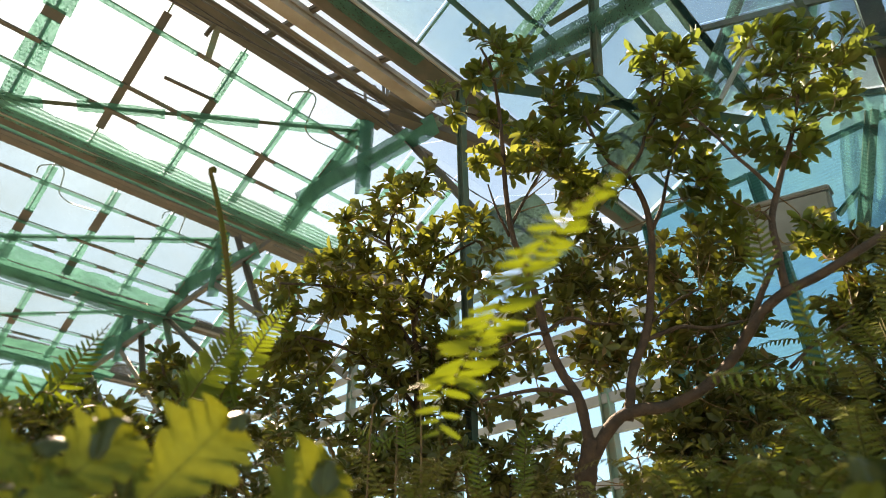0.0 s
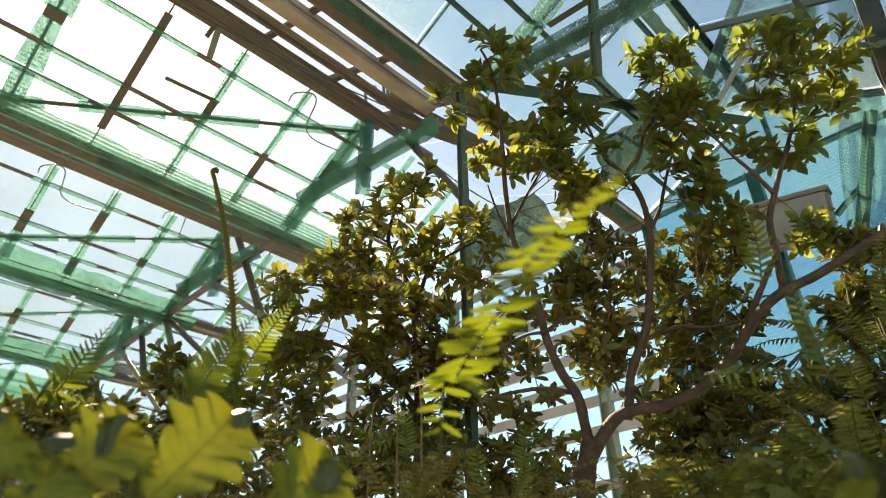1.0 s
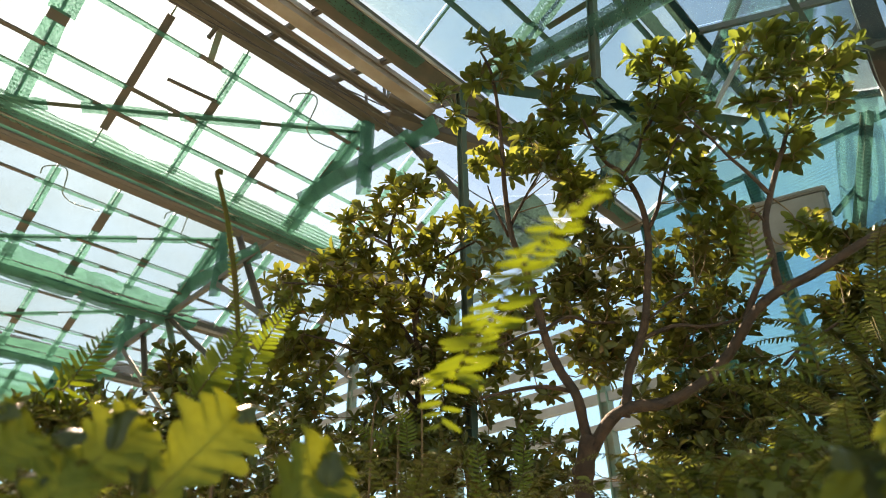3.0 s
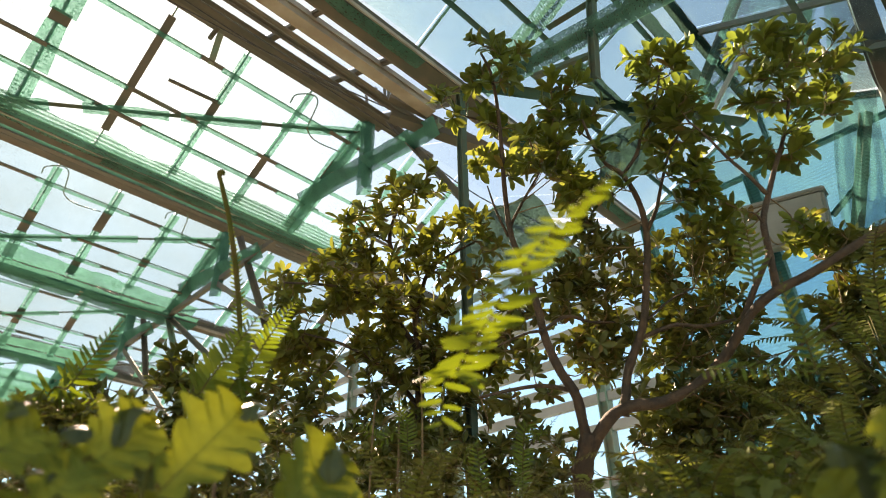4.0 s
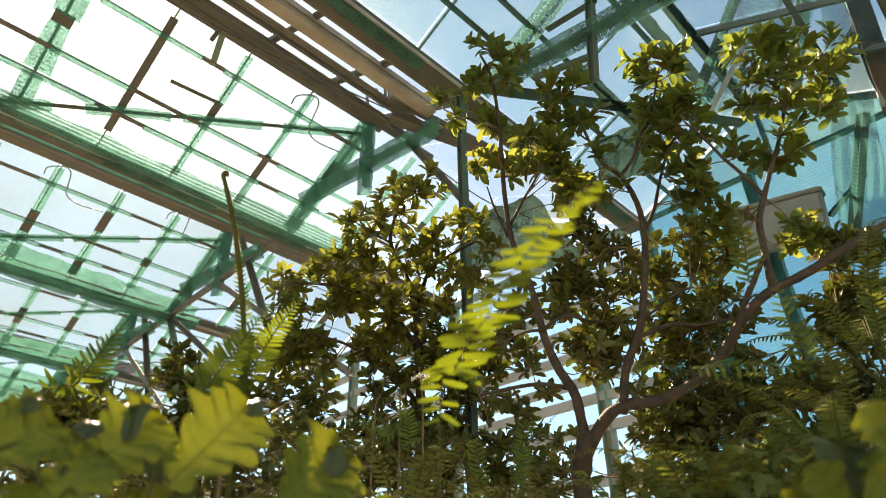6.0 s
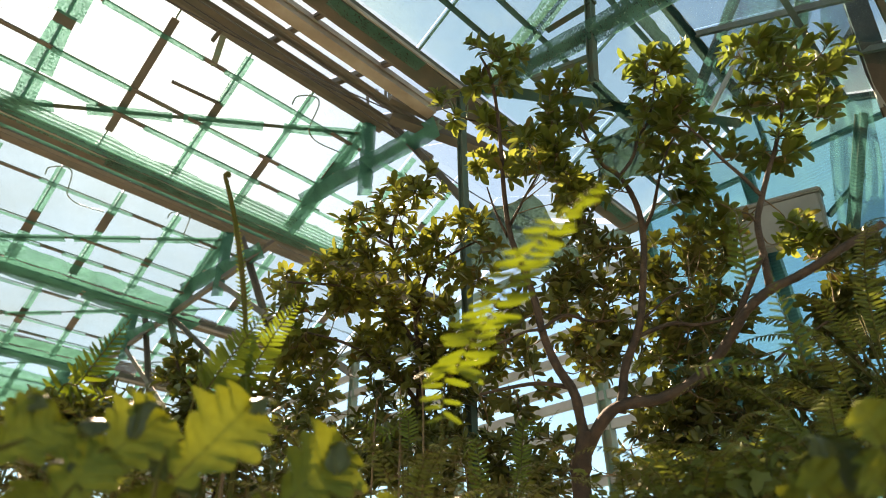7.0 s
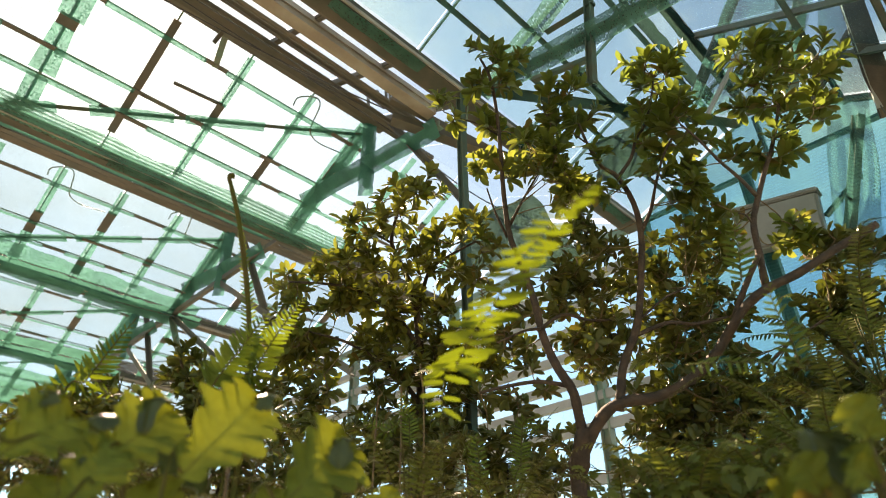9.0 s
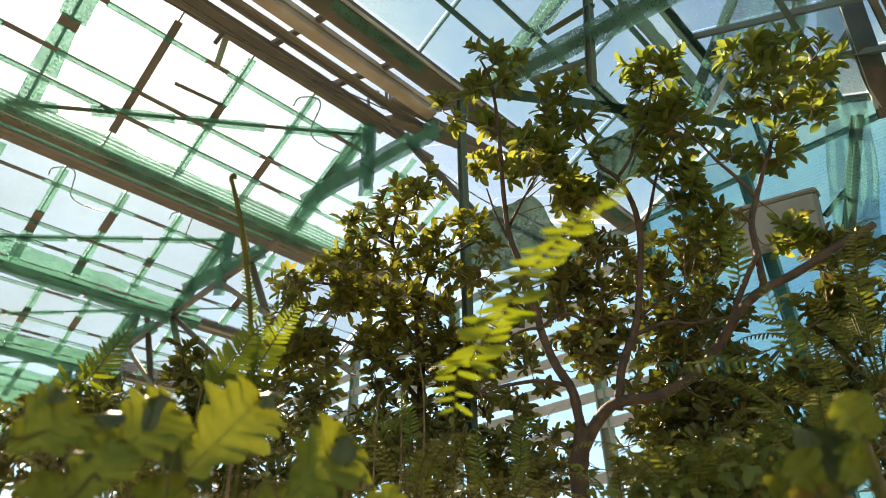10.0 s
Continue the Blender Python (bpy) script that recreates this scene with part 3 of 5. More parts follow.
# ---------------------------------------------------------------- shade nets
def net_sheet(name, parent, x0, x1, y_at, rows, mat, seed, ragged=0.04, step=0.05, folds=0.006, label=""):
    """A sheet along x; y_at(s) gives its line across, s from 0 to 1."""
    nx = max(4, int((x1 - x0) / step))
    verts, faces = [], []
    for i in range(nx + 1):
        x = x0 + (x1 - x0) * i / nx
        for j in range(rows + 1):
            s = j / rows
            e = ragged * (noise.noise(Vector((x * 3.1, seed * 7.3, s))) + 0.6 * noise.noise(Vector((x * 11, seed, 4)))) * (1 - s)
            y, z = y_at(min(1, max(0, s)), e, x)
            z += folds * (abs(math.sin(j * 1.57)) - 0.5) + 0.012 * noise.noise(Vector((x * 2.5, y * 9, seed)))
            verts.append((x, y, z))
    w = rows + 1
    for i in range(nx):
        for j in range(rows):
            a = i * w + j
            faces.append((a, a + 1, a + w + 1, a + w))
    return mesh_ob(name, verts, faces, mat, parent, label, True)


def bay_net(b, ry, bunch, bare=()):
    """Net gathered along the gutter and in lengths that cling to the bars."""
    top = thing("shade_net", "gathered green shade net under the glass roof", "shade net", group="shade nets")
    g = random.Random(90 + b)
    for k, (d0, d1, x0, x1, rows, widen) in enumerate(bunch):
        def line(s, e, x, d0=d0, d1=d1, widen=widen):
            near = d0 - widen * max(0.0, x - 1.2)
            d = near + e + (d1 - near) * s
            return ry + d, fall(d, 0.1)
        net_sheet("net", top, x0, x1, line, rows, NET if b == 1 else NET_FLAT, b * 10 + k, 0.03)
    for k in range(-4, 8):
        x = RAFTER_X0 + RAFTER_STEP * k
        main = k % 4 == 0
        w = 0.09 if main else 0.036 if b == 1 else 0.05
        if k in bare:
            bar("batten", (x, ry + 0.1, fall(0.1, 0.06)), (x, ry + 1.1, fall(1.1, 0.06)), 0.06, 0.014, DARK_STEEL, top)
            continue
        d = 0.05
        while d < 1.12:
            e = min(1.2, d + g.uniform(0.25, 0.7))
            wa, wb = w * g.uniform(0.8, 1.15), w * g.uniform(0.8, 1.15)
            v = [(x - wa, ry + d, fall(d, 0.066)), (x + wa * 0.9, ry + d, fall(d, 0.064)), (x + wb, ry + e, fall(e, 0.068)), (x - wb * 0.9, ry + e, fall(e, 0.065))]
            mesh_ob("net_strip", v, [(0, 1, 2, 3)], NET_FLAT, top)
            gap = g.uniform(0.02, 0.25)
            if gap > 0.05 and e + gap < 1.2:
                bar("batten", (x, ry + e - 0.01, fall(e - 0.01, 0.055)), (x, ry + e + gap + 0.01, fall(e + gap + 0.01, 0.055)), w * (1.5 if main else 1.8), 0.012, DARK_STEEL, top)
            d = e + gap
    for d in PURLINS:
        x = -4.0
        while x < 3.4:
            e = x + g.uniform(0.4, 1.1)
            wa, wb = g.uniform(0.018, 0.028), g.uniform(0.018, 0.028)
            v = [(x, ry + d - wa, fall(d, 0.080)), (e, ry + d - wb, fall(d, 0.080)), (e, ry + d + wb, fall(d, 0.088)), (x, ry + d + wa, fall(d, 0.090))]
            mesh_ob("net_strip", v, [(0, 1, 2, 3)], NET_FLAT, top)
            gap = g.uniform(0.1, 0.6)
            bar("batten", (e - 0.01, ry + d, fall(d, 0.07)), (e + gap + 0.01, ry + d, fall(d, 0.07)), 0.042, 0.012, DARK_STEEL, top)
            x = e + gap
    # net over the wind brace, with a bare stretch in it
    x0, x1 = RAFTER_X0, TRUSS_X
    p, q = Vector((x0 - 0.11, ry + 1.234, fall(1.234, 0.075))), Vector((x1, ry + 0.105, fall(0.105, 0.075)))
    sd = frame_axes(p, q)[1]
    half = 0.062 if b == 1 else 0.07
    for s0, s1 in ((0.0, 0.12), (0.2, 0.42), (0.45, 0.68), (0.74, 0.97)):
        v = []
        for i in range(7):
            c = p.lerp(q, s0 + (s1 - s0) * i / 6)
            v += [c - sd * (half + g.uniform(-.008, .012)), c + sd * (half + g.uniform(-.008, .012))]
        mesh_ob("net_strip", v, [(2 * i, 2 * i + 1, 2 * i + 3, 2 * i + 2) for i in range(6)], NET_FLAT, top)
    return top


bay_net(1, RIDGES[2], [(1.12, 1.31, -4.0, 3.4, 14, 0.04)], (1,))
bay_net(2, RIDGES[3], [(0.98, 1.15, -4.0, 2.9, 10, -0.02), (1.165, 1.31, -4.0, 3.0, 10, 0.0)])
bay_net(3, RIDGES[4], [(0.99, 1.12, -4.0, 2.9, 12, 0.03), (1.14, 1.31, -4.0, 3.0, 10, 0.0)])
bay_net(4, RIDGES[5], [(0.5, 0.9, -4.0, 2.9, 16, 0.0), (0.93, 1.31, -4.0, 3.0, 16, 0.0)])

# net left drawn on the climbing slopes of the far bays
for k, b in enumerate((3, 4, 5)):
    far_net = thing("shade_net", "drawn green shade net on a far roof slope", "shade net", group="shade nets")
    ry = RIDGES[b]
    for d0, d1 in (((1.05, 0.8),), ((1.2, 0.8), (0.75, 0.45)), ((1.2, 0.7), (0.6, 0.2)))[k]:
        net_sheet("net", far_net, -4.0, 2.7 - 0.2 * k, lambda s, e, x, d0=d0, d1=d1: (ry - (d0 + (d1 - d0) * s + e), fall(d0 + (d1 - d0) * s + e, 0.09)), 10, NET_FLAT, 60 + k, 0.03)

# thin net drawn under the glass over the nearest bay and down the end wall
thin = thing("thin_shade_net", "fine blue-green shade net stretched below the glass", "shade net", group="shade nets")
ry = RIDGES[1]
net_sheet("net", thin, 1.0, END_X - 0.05, lambda s, e, x: (ry + 0.02 + (HALF - 0.12) * s + e, fall(0.02 + (HALF - 0.12) * s + e, 0.10)), 12, NET_ROOF, 70, 0.02)
net_sheet("net", thin, 1.0, END_X - 0.05, lambda s, e, x: (ry - 0.02 - (HALF - 0.04) * s, fall(0.02 + (HALF - 0.04) * s, 0.10)), 12, NET_ROOF, 71, 0.0)


def curtain(label, x, y0, y1, z0, z1, mat, fold, waves, seed, sag=0.0):
    top = thing("net_curtain", label, "shade net", group="shade nets")
    nx, nz = max(12, waves * 8), 16
    verts, faces = [], []
    for j in range(nz + 1):
        t = j / nz
        for i in range(nx + 1):
            s = i / nx
            y = y0 + (y1 - y0) * s
            w = fold * math.sin(s * waves * 6.283 + seed + 0.8 * t) + 0.02 * noise.noise(Vector((y * 2, t * 3, seed)))
            top_z = min(z1, fall(abs((y - RIDGES[1] + HALF) % PITCH - HALF), 0.12))
            verts.append((x + w + sag * math.sin(t * 3.14), y, z0 + (top_z - z0) * t))
    k = nx + 1
    for j in range(nz):
        for i in range(nx):
            a = j * k + i
            faces.append((a, a + 1, a + k + 1, a + k))
    mesh_ob("net", verts, faces, mat, top, "", True)
    return top


curtain("fine blue-green net stretched over the end wall", END_X - 0.1, -2.8, 2.25, 1.4, 5.0, NET_BLUE, 0.01, 4, 1)


def drape(label, tl, tr, bl, br, mat, fold, waves, seed, hook=None):
    """A hanging net between four corners, gathered in folds."""
    top = thing("net_drape", label, "shade net", group="shade nets")
    a, b, c, d = (Vector(p) for p in (tl, tr, bl, br))
    nx, nz = waves * 10, 24
    verts, faces = [], []
    for j in range(nz + 1):
        t = j / nz
        for i in range(nx + 1):
            s = i / nx
            p = a.lerp(b, s).lerp(c.lerp(d, s), t)
            w = fold * (0.5 + 0.5 * t) * math.sin(s * waves * 6.283 + seed + 1.2 * t) + 0.03 * noise.noise(Vector((s * 4, t * 3, seed)))
            verts.append(p + Vector((w, 0.04 * noise.noise(Vector((seed, t * 4, s * 2))), 0)))
    k = nx + 1
    for j in range(nz):
        for i in range(nx):
            q = j * k + i
            faces.append((q, q + 1, q + k + 1, q + k))
    mesh_ob("net", verts, faces, mat, top, "", True)
    tube("hem_rope", [a, a.lerp(b, 0.5) - Vector((0, 0, 0.02)), b], 0.008, 0.008, STEEL, top, 8, 6)
    if hook:
        tube("hanger", [a, a.lerp(Vector(hook), 0.5), hook], 0.006, 0.006, STEEL, top, 6, 6)
    return top


drape("dark green net drawn along the end frame", (3.991, 0.577, 5.243), (4.316, 0.252, 5.238), (4.078, 1.226, 4.408), (4.353, 0.950, 4.404), NET_THIN, 0.03, 4, 5)
drape("gathered green net hanging in folds by the end wall", (4.092, 0.313, 5.047), (4.310, 0.094, 5.043), (4.244, 0.786, 4.337), (4.462, 0.567, 4.334), NET_THIN, 0.05, 3, 3)
drape("gathered green net hanging in folds by the end wall", (4.370, 0.080, 5.087), (4.575, -0.125, 5.084), (4.627, 0.684, 2.968), (4.847, 0.402, 2.940), NET_THIN, 0.05, 4, 2)
drape("dull green net hung below the gutter", (3.026, 2.805, 3.636), (3.378, 2.309, 3.795), (3.178, 2.962, 3.284), (3.887, 2.219, 3.312), NET_DARK, 0.03, 3, 7, (2.62, 2.3, 4.26))
drape("dull green net sagging from the roof edge", (3.700, 1.901, 4.268), (3.975, 1.432, 4.481), (3.866, 1.978, 3.989), (4.122, 1.651, 4.064), NET_DARK, 0.02, 3, 8, (3.75, 2.1, 4.4))
wind_post = thing("end_posts", "weathered posts and slanting stays of the end frame", "frame")
bar("stay", (4.094, 0.546, 5.350), (4.180, 1.141, 4.597), 0.07, 0.06, DARK_STEEL, wind_post, ANGLE)
bar("stay", (4.130, 0.499, 4.982), (4.134, 1.065, 4.335), 0.03, 0.03, PALE, wind_post, ANGLE)
bar("post", (4.491, 0.183, 5.304), (4.752, 0.586, 4.550), 0.09, 0.07, STEEL, wind_post, IBEAM)
bar("stay", (4.329, -0.104, 4.868), (4.879, 0.008, 4.109), 0.14, 0.1, OLD_TIMBER, wind_post, IBEAM)
bar("stay", (4.290, -0.060, 4.868), (4.800, 0.050, 4.160), 0.04, 0.05, PALE, wind_post, ANGLE)
bar("stay", (4.529, -0.118, 4.843), (4.493, 0.434, 4.260), 0.07, 0.05, DARK_STEEL, wind_post, ANGLE)
bar("post", (4.799, 0.191, 4.182), (5.020, 0.575, 3.375), 0.07, 0.06, TIE_PAINT, wind_post, IBEAM)
bar("stay", (5.020, 0.685, 3.591), (5.060, 0.364, 3.845), 0.06, 0.05, STEEL, wind_post, ANGLE)


# grey box fixed to the end wall
def wall_box():
    top = thing("wall_box", "pale grey plastic box fixed by the end wall", "box")
    c = Vector((4.9, 1.0, 3.585))
    m = Matrix.Translation(c) @ Euler((radians(7), radians(-6), radians(4))).to_matrix().to_4x4()
    for name, size, at, soft in (("case", (0.15, 0.64, 0.38), (0, 0, 0), 0.02), ("lid", (0.18, 0.67, 0.04), (0, 0, 0.2), 0.012)):
        bm = bmesh.new()
        bmesh.ops.create_cube(bm, size=1.0)
        bmesh.ops.scale(bm, vec=size, verts=bm.verts)
        bmesh.ops.bevel(bm, geom=bm.edges, offset=soft, segments=2, affect="EDGES")
        me = bpy.data.meshes.new(name)
        bm.to_mesh(me)
        me.materials.append(GREY_PLASTIC)
        ob = new(name, me)
        ob.parent, ob.matrix_basis = top, m @ Matrix.Translation(at)
    for dz in (-0.1, 0.1):
        bar("bracket", c + Vector((0.05, 0, dz)), (END_X + 0.02, c.y, c.z + dz), 0.05, 0.03, DARK_STEEL, top)


wall_box()


# ---------------------------------------------------------------- plants: shapes
def leaf_template(rows, fold=0.16, bend=0.18):
    """A leaf of length 1 along y: rows of (way along, half width)."""
    v = [(0, 0, 0)]
    for t, w in rows:
        z = -bend * t * t
        v += [(-w, t, z + fold * w), (0, t, z), (w, t, z + fold * w)]
    v.append((0, 1, -bend))
    f = [(0, 2, 1), (0, 3, 2)]
    n = len(rows)
    for i in range(n - 1):
        a = 1 + 3 * i
        f += [(a, a + 1, a + 4, a + 3), (a + 1, a + 2, a + 5, a + 4)]
    a = 1 + 3 * (n - 1)
    f += [(a, a + 1, a + 3), (a + 1, a + 2, a + 3)]
    return np.array(v, float), f


OBOVATE = leaf_template(((0.22, 0.11), (0.55, 0.205), (0.83, 0.17)), 0.45, 0.14)
PINNA = leaf_template(((0.06, 0.09), (0.35, 0.105), (0.7, 0.085), (0.9, 0.05)), 0.25, 0.14)


def leaf_pose(at, along, up, size):
    along = along.normalized()
    side = along.cross(up)
    if side.length < 1e-4:
        side = along.orthogonal()
    side.normalize()
    top = side.cross(along)
    m = Matrix((side * size, along * size, top * size)).transposed().to_4x4()
    m.translation = at
    return m


def leaf_mass(name, template, poses, mat, parent, label=""):
    """Many leaves joined into one mesh."""
    tv, tf = template
    k = len(tv)
    m = np.array([[list(r) for r in p] for p in poses])
    h = np.hstack([tv, np.ones((k, 1))])
    verts = np.einsum("nij,kj->nki", m, h)[:, :, :3].reshape(-1, 3)
    faces = [tuple(i + n * k for i in q) for n in range(len(poses)) for q in tf]
    me = bpy.data.meshes.new(name)
    me.from_pydata(verts.tolist(), [], faces)
    me.materials.append(mat)
    me.polygons.foreach_set("use_smooth", [True] * len(me.polygons))
    me.update()
    ob = new(name, me)
    ob.parent = parent
    return tagged(ob, label, kind="stuff")


def template_mesh(name, template, mat):
    me = bpy.data.meshes.new(name)
    me.from_pydata(template[0].tolist(), [], template[1])
    me.materials.append(mat)
    me.polygons.foreach_set("use_smooth", [True] * len(me.polygons))
    return me


ONE_LEAF = template_mesh("leaf", OBOVATE, LEAF_ONE)
PINNA_FULL = leaf_template(((0.05, 0.105), (0.35, 0.12), (0.7, 0.105), (0.92, 0.06)), 0.2, 0.12)
ONE_FULL = template_mesh("pinna", PINNA_FULL, FERN)
PINNA_BROAD = leaf_template(((0.05, 0.08), (0.35, 0.115), (0.7, 0.11), (0.93, 0.065)), 0.3, 0.25)
ONE_BROAD = template_mesh("pinna", PINNA_BROAD, FERN)
ONE_PINNA = template_mesh("pinna", PINNA, FERN)


def single(name, me, parent, m):
    ob = new(name, me)
    ob.parent = parent
    ob.matrix_basis = m
    return ob


class Shrub:
    """Limbs are given, twigs and whorls of leaves grow in the crowns."""

    def __init__(self, label, category, place, seed, leaf=0.077, mat=LEAF):
        self.ob = thing("shrub", label, category)
        self.rng = random.Random(seed)
        self.wood, self.poses, self.near, self.twigs, self.deep = [], [], [], [], []
        self.dim = False
        self.leaf, self.mat = leaf, mat

    def limb(self, name, pts, r0, r1, n=22, sides=10):
        line = smooth_line(pts, n)
        v, f = tube_data(line, r0, r1, sides, 0.07, self.rng)
        mesh_ob(name, v, f, BARK, self.ob, "", True)
        self.wood += line[n // 4:]

    def whorl(self, at, axis, near, count=None):
        g = self.rng
        axis = axis.normalized()
        side = axis.orthogonal().normalized()
        other = axis.cross(side)
        n = count or g.randint(4, 7)
        a0 = g.uniform(0, 6.28)
        for k in range(n):
            a = a0 + k * 2.4 + g.uniform(-0.3, 0.3)
            out = side * math.cos(a) + other * math.sin(a)
            open_ = g.uniform(0.35, 1.25)
            along = axis * math.cos(open_) + out * math.sin(open_)
            along.z -= g.uniform(0, 0.25)
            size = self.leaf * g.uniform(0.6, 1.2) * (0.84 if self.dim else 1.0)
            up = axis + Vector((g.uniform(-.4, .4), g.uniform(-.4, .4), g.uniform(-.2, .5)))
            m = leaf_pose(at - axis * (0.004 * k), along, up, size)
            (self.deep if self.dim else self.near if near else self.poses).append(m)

    def crown(self, centre, rh, rv, twigs, near=False, hang=0.0, dim=False):
        g = self.rng
        self.dim = dim
        # dim crowns take the shaded leaf material in place of the shrub's own
        if dim or self.mat is LEAF_DEEP_SHADE:
            twigs = round(twigs * (0.82 if dim else 1.1))
        c = Vector(centre)
        tips = []
        while len(tips) < twigs:
            q = Vector((g.uniform(-1, 1), g.uniform(-1, 1), g.uniform(-1, 1)))
            if q.length <= 1:
                tips.append(c + Vector((q.x * rh, q.y * rh, q.z * rv)))
        near_wood = np.array([w for w in self.wood if (w - c).length < max(rh, rv) * 2 + 0.6] or self.wood)
        tips.sort(key=lambda p: float(np.min(np.linalg.norm(near_wood - np.array(p), axis=1))))
        grown = list(map(tuple, near_wood))
        for tip in tips:
            nodes = np.array(grown)
            cost = np.linalg.norm(nodes - np.array(tip), axis=1) + np.maximum(0.0, nodes[:, 2] - tip.z) * 0.8
            root = Vector(grown[int(np.argmin(cost))])
            bow = (tip - root).length
            mid = root.lerp(tip, 0.5) + Vector((g.uniform(-.1, .1), g.uniform(-.1, .1), g.uniform(-.16, 0.02))) * bow
            line = smooth_line([root, mid, tip], 6)
            self.twigs.append(tube_data(line, 0.0036, 0.0016, 5))
            grown += [tuple(line[2]), tuple(line[4])]
            axis = (line[-1] - line[-2]).normalized() + Vector((0, 0, 0.5 - hang))
            self.whorl(tip, axis, near and g.random() < 0.5)
            self.whorl(line[4], axis + Vector((g.uniform(-.6, .6), g.uniform(-.6, .6), 0)), False, g.randint(2, 4))
            if g.random() < 0.4:
                side = tip + Vector((g.uniform(-.05, .05), g.uniform(-.05, .05), g.uniform(-.03, .04)))
                self.twigs.append(tube_data(smooth_line([line[3], side], 3), 0.002, 0.0012, 4))
                self.whorl(side, side - line[3] + Vector((0, 0, 0.03)), near and g.random() < 0.3, g.randint(4, 7))

    def finish(self):
        near, rest = self.near[:290], self.near[290:] + self.poses
        for m in near:
            single("leaf", ONE_LEAF, self.ob, m)
        leaf_mass("foliage", OBOVATE, rest, self.mat, self.ob)
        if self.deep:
            leaf_mass("shaded_foliage", OBOVATE, self.deep, LEAF_DEEP_SHADE, self.ob)
        tagged(joined("twig", self.twigs, TWIG, self.ob), kind="stuff")
        return self.ob


def frond(parent, pts, width, bare=0.15, gap=0.02, face=(0, 0, 1), single_pinnae=False, r=0.004, seed=1, n=40, lean=0.35, curl=0.0, mass=None, across=None, shape=None, sag=0.0, wild=0.0):
    """A fern leaf: a rachis with two rows of pinnae."""
    g = random.Random(seed)
    line = smooth_line([Vector(p) for p in pts], n)
    v, f = tube_data(line, r, r * 0.3, 6)
    stem = mesh_ob("frond", v, f, STALK, parent, "", True)
    length = sum((b - a).length for a, b in zip(line, line[1:]))
    run = [0.0]
    for p, q in zip(line, line[1:]):
        run.append(run[-1] + (q - p).length / length)
    bare = run[int(bare * (n - 1))]
    count = max(6, int(length * (1 - bare) / gap))
    poses = []
    for k in range(count):
        s = bare + (1 - bare) * (k + 0.5) / count
        i = max(k for k in range(n - 1) if run[k] <= s)
        at = line[i].lerp(line[i + 1], (s - run[i]) / (run[i + 1] - run[i]))
        tan = (line[i + 1] - line[i]).normalized()
        up = Vector(face)
        up = (up - tan * up.dot(tan)).normalized()
        side = Vector(across) if across else tan.cross(up)
        q = (s - bare) / (1 - bare)
        size = width * min(1.0, 0.55 + q * 3.0) * max(0.1, 1 - q ** (4.0 if shape is ONE_BROAD else 2.2))
        for sg in (-1, 1):
            if g.random() < 0.03:
                continue
            al = side * sg + tan * (lean + 0.5 * q * q + g.uniform(-.12, .12)) - up * (g.uniform(0.02, 0.25) + curl)
            al.z -= sag + g.uniform(-wild, wild)
            al += tan * g.uniform(-wild, wild)
            size *= 1 + g.uniform(-wild, wild) * 0.5
            m = leaf_pose(at + tan * (gap * 0.25 * sg), al, up + Vector((g.uniform(-.15, .15), g.uniform(-.15, .15), 0)), size * g.uniform(0.88, 1.08))
            poses.append(m)
    if single_pinnae:
        for m in poses:
            single("pinna", shape or ONE_PINNA, stem, m)
    elif mass is not None:
        mass += poses
    else:
        leaf_mass("pinnae", PINNA, poses, FERN_MASS, stem)
    return stem


def fern_clump(label, base, count, length, width, seed, spread=0.8, tall=0.6, toward=None):
    """Fronds that rise and arch from one crown."""
    g = random.Random(seed)
    top = thing("fern", label, "fern", group="ferns in the bed")
    b = Vector(base)
    joined("root_stock", [tube_data(smooth_line([(b.x, b.y, 0), b], 5), 0.03, 0.02, 7)], TWIG, top)
    for k in range(count):
        a = k * 2.4 + g.uniform(-.4, .4)
        out = Vector((math.cos(a), math.sin(a), 0))
        ln = length * g.uniform(0.7, 1.15)
        lift = tall * g.uniform(0.6, 1.2)
        p1 = b + out * (ln * 0.3 * spread) + Vector((0, 0, ln * lift * 0.75))
        p2 = b + out * (ln * 0.7 * spread) + Vector((0, 0, ln * lift))
        p3 = b + out * (ln * 1.05 * spread) + Vector((0, 0, ln * lift * 0.8))
        frond(top, [b, p1, p2, p3], width * g.uniform(0.8, 1.1), 0.2, 0.017, (0, 0, 1), False, 0.0035, seed * 50 + k, 24)
    return top


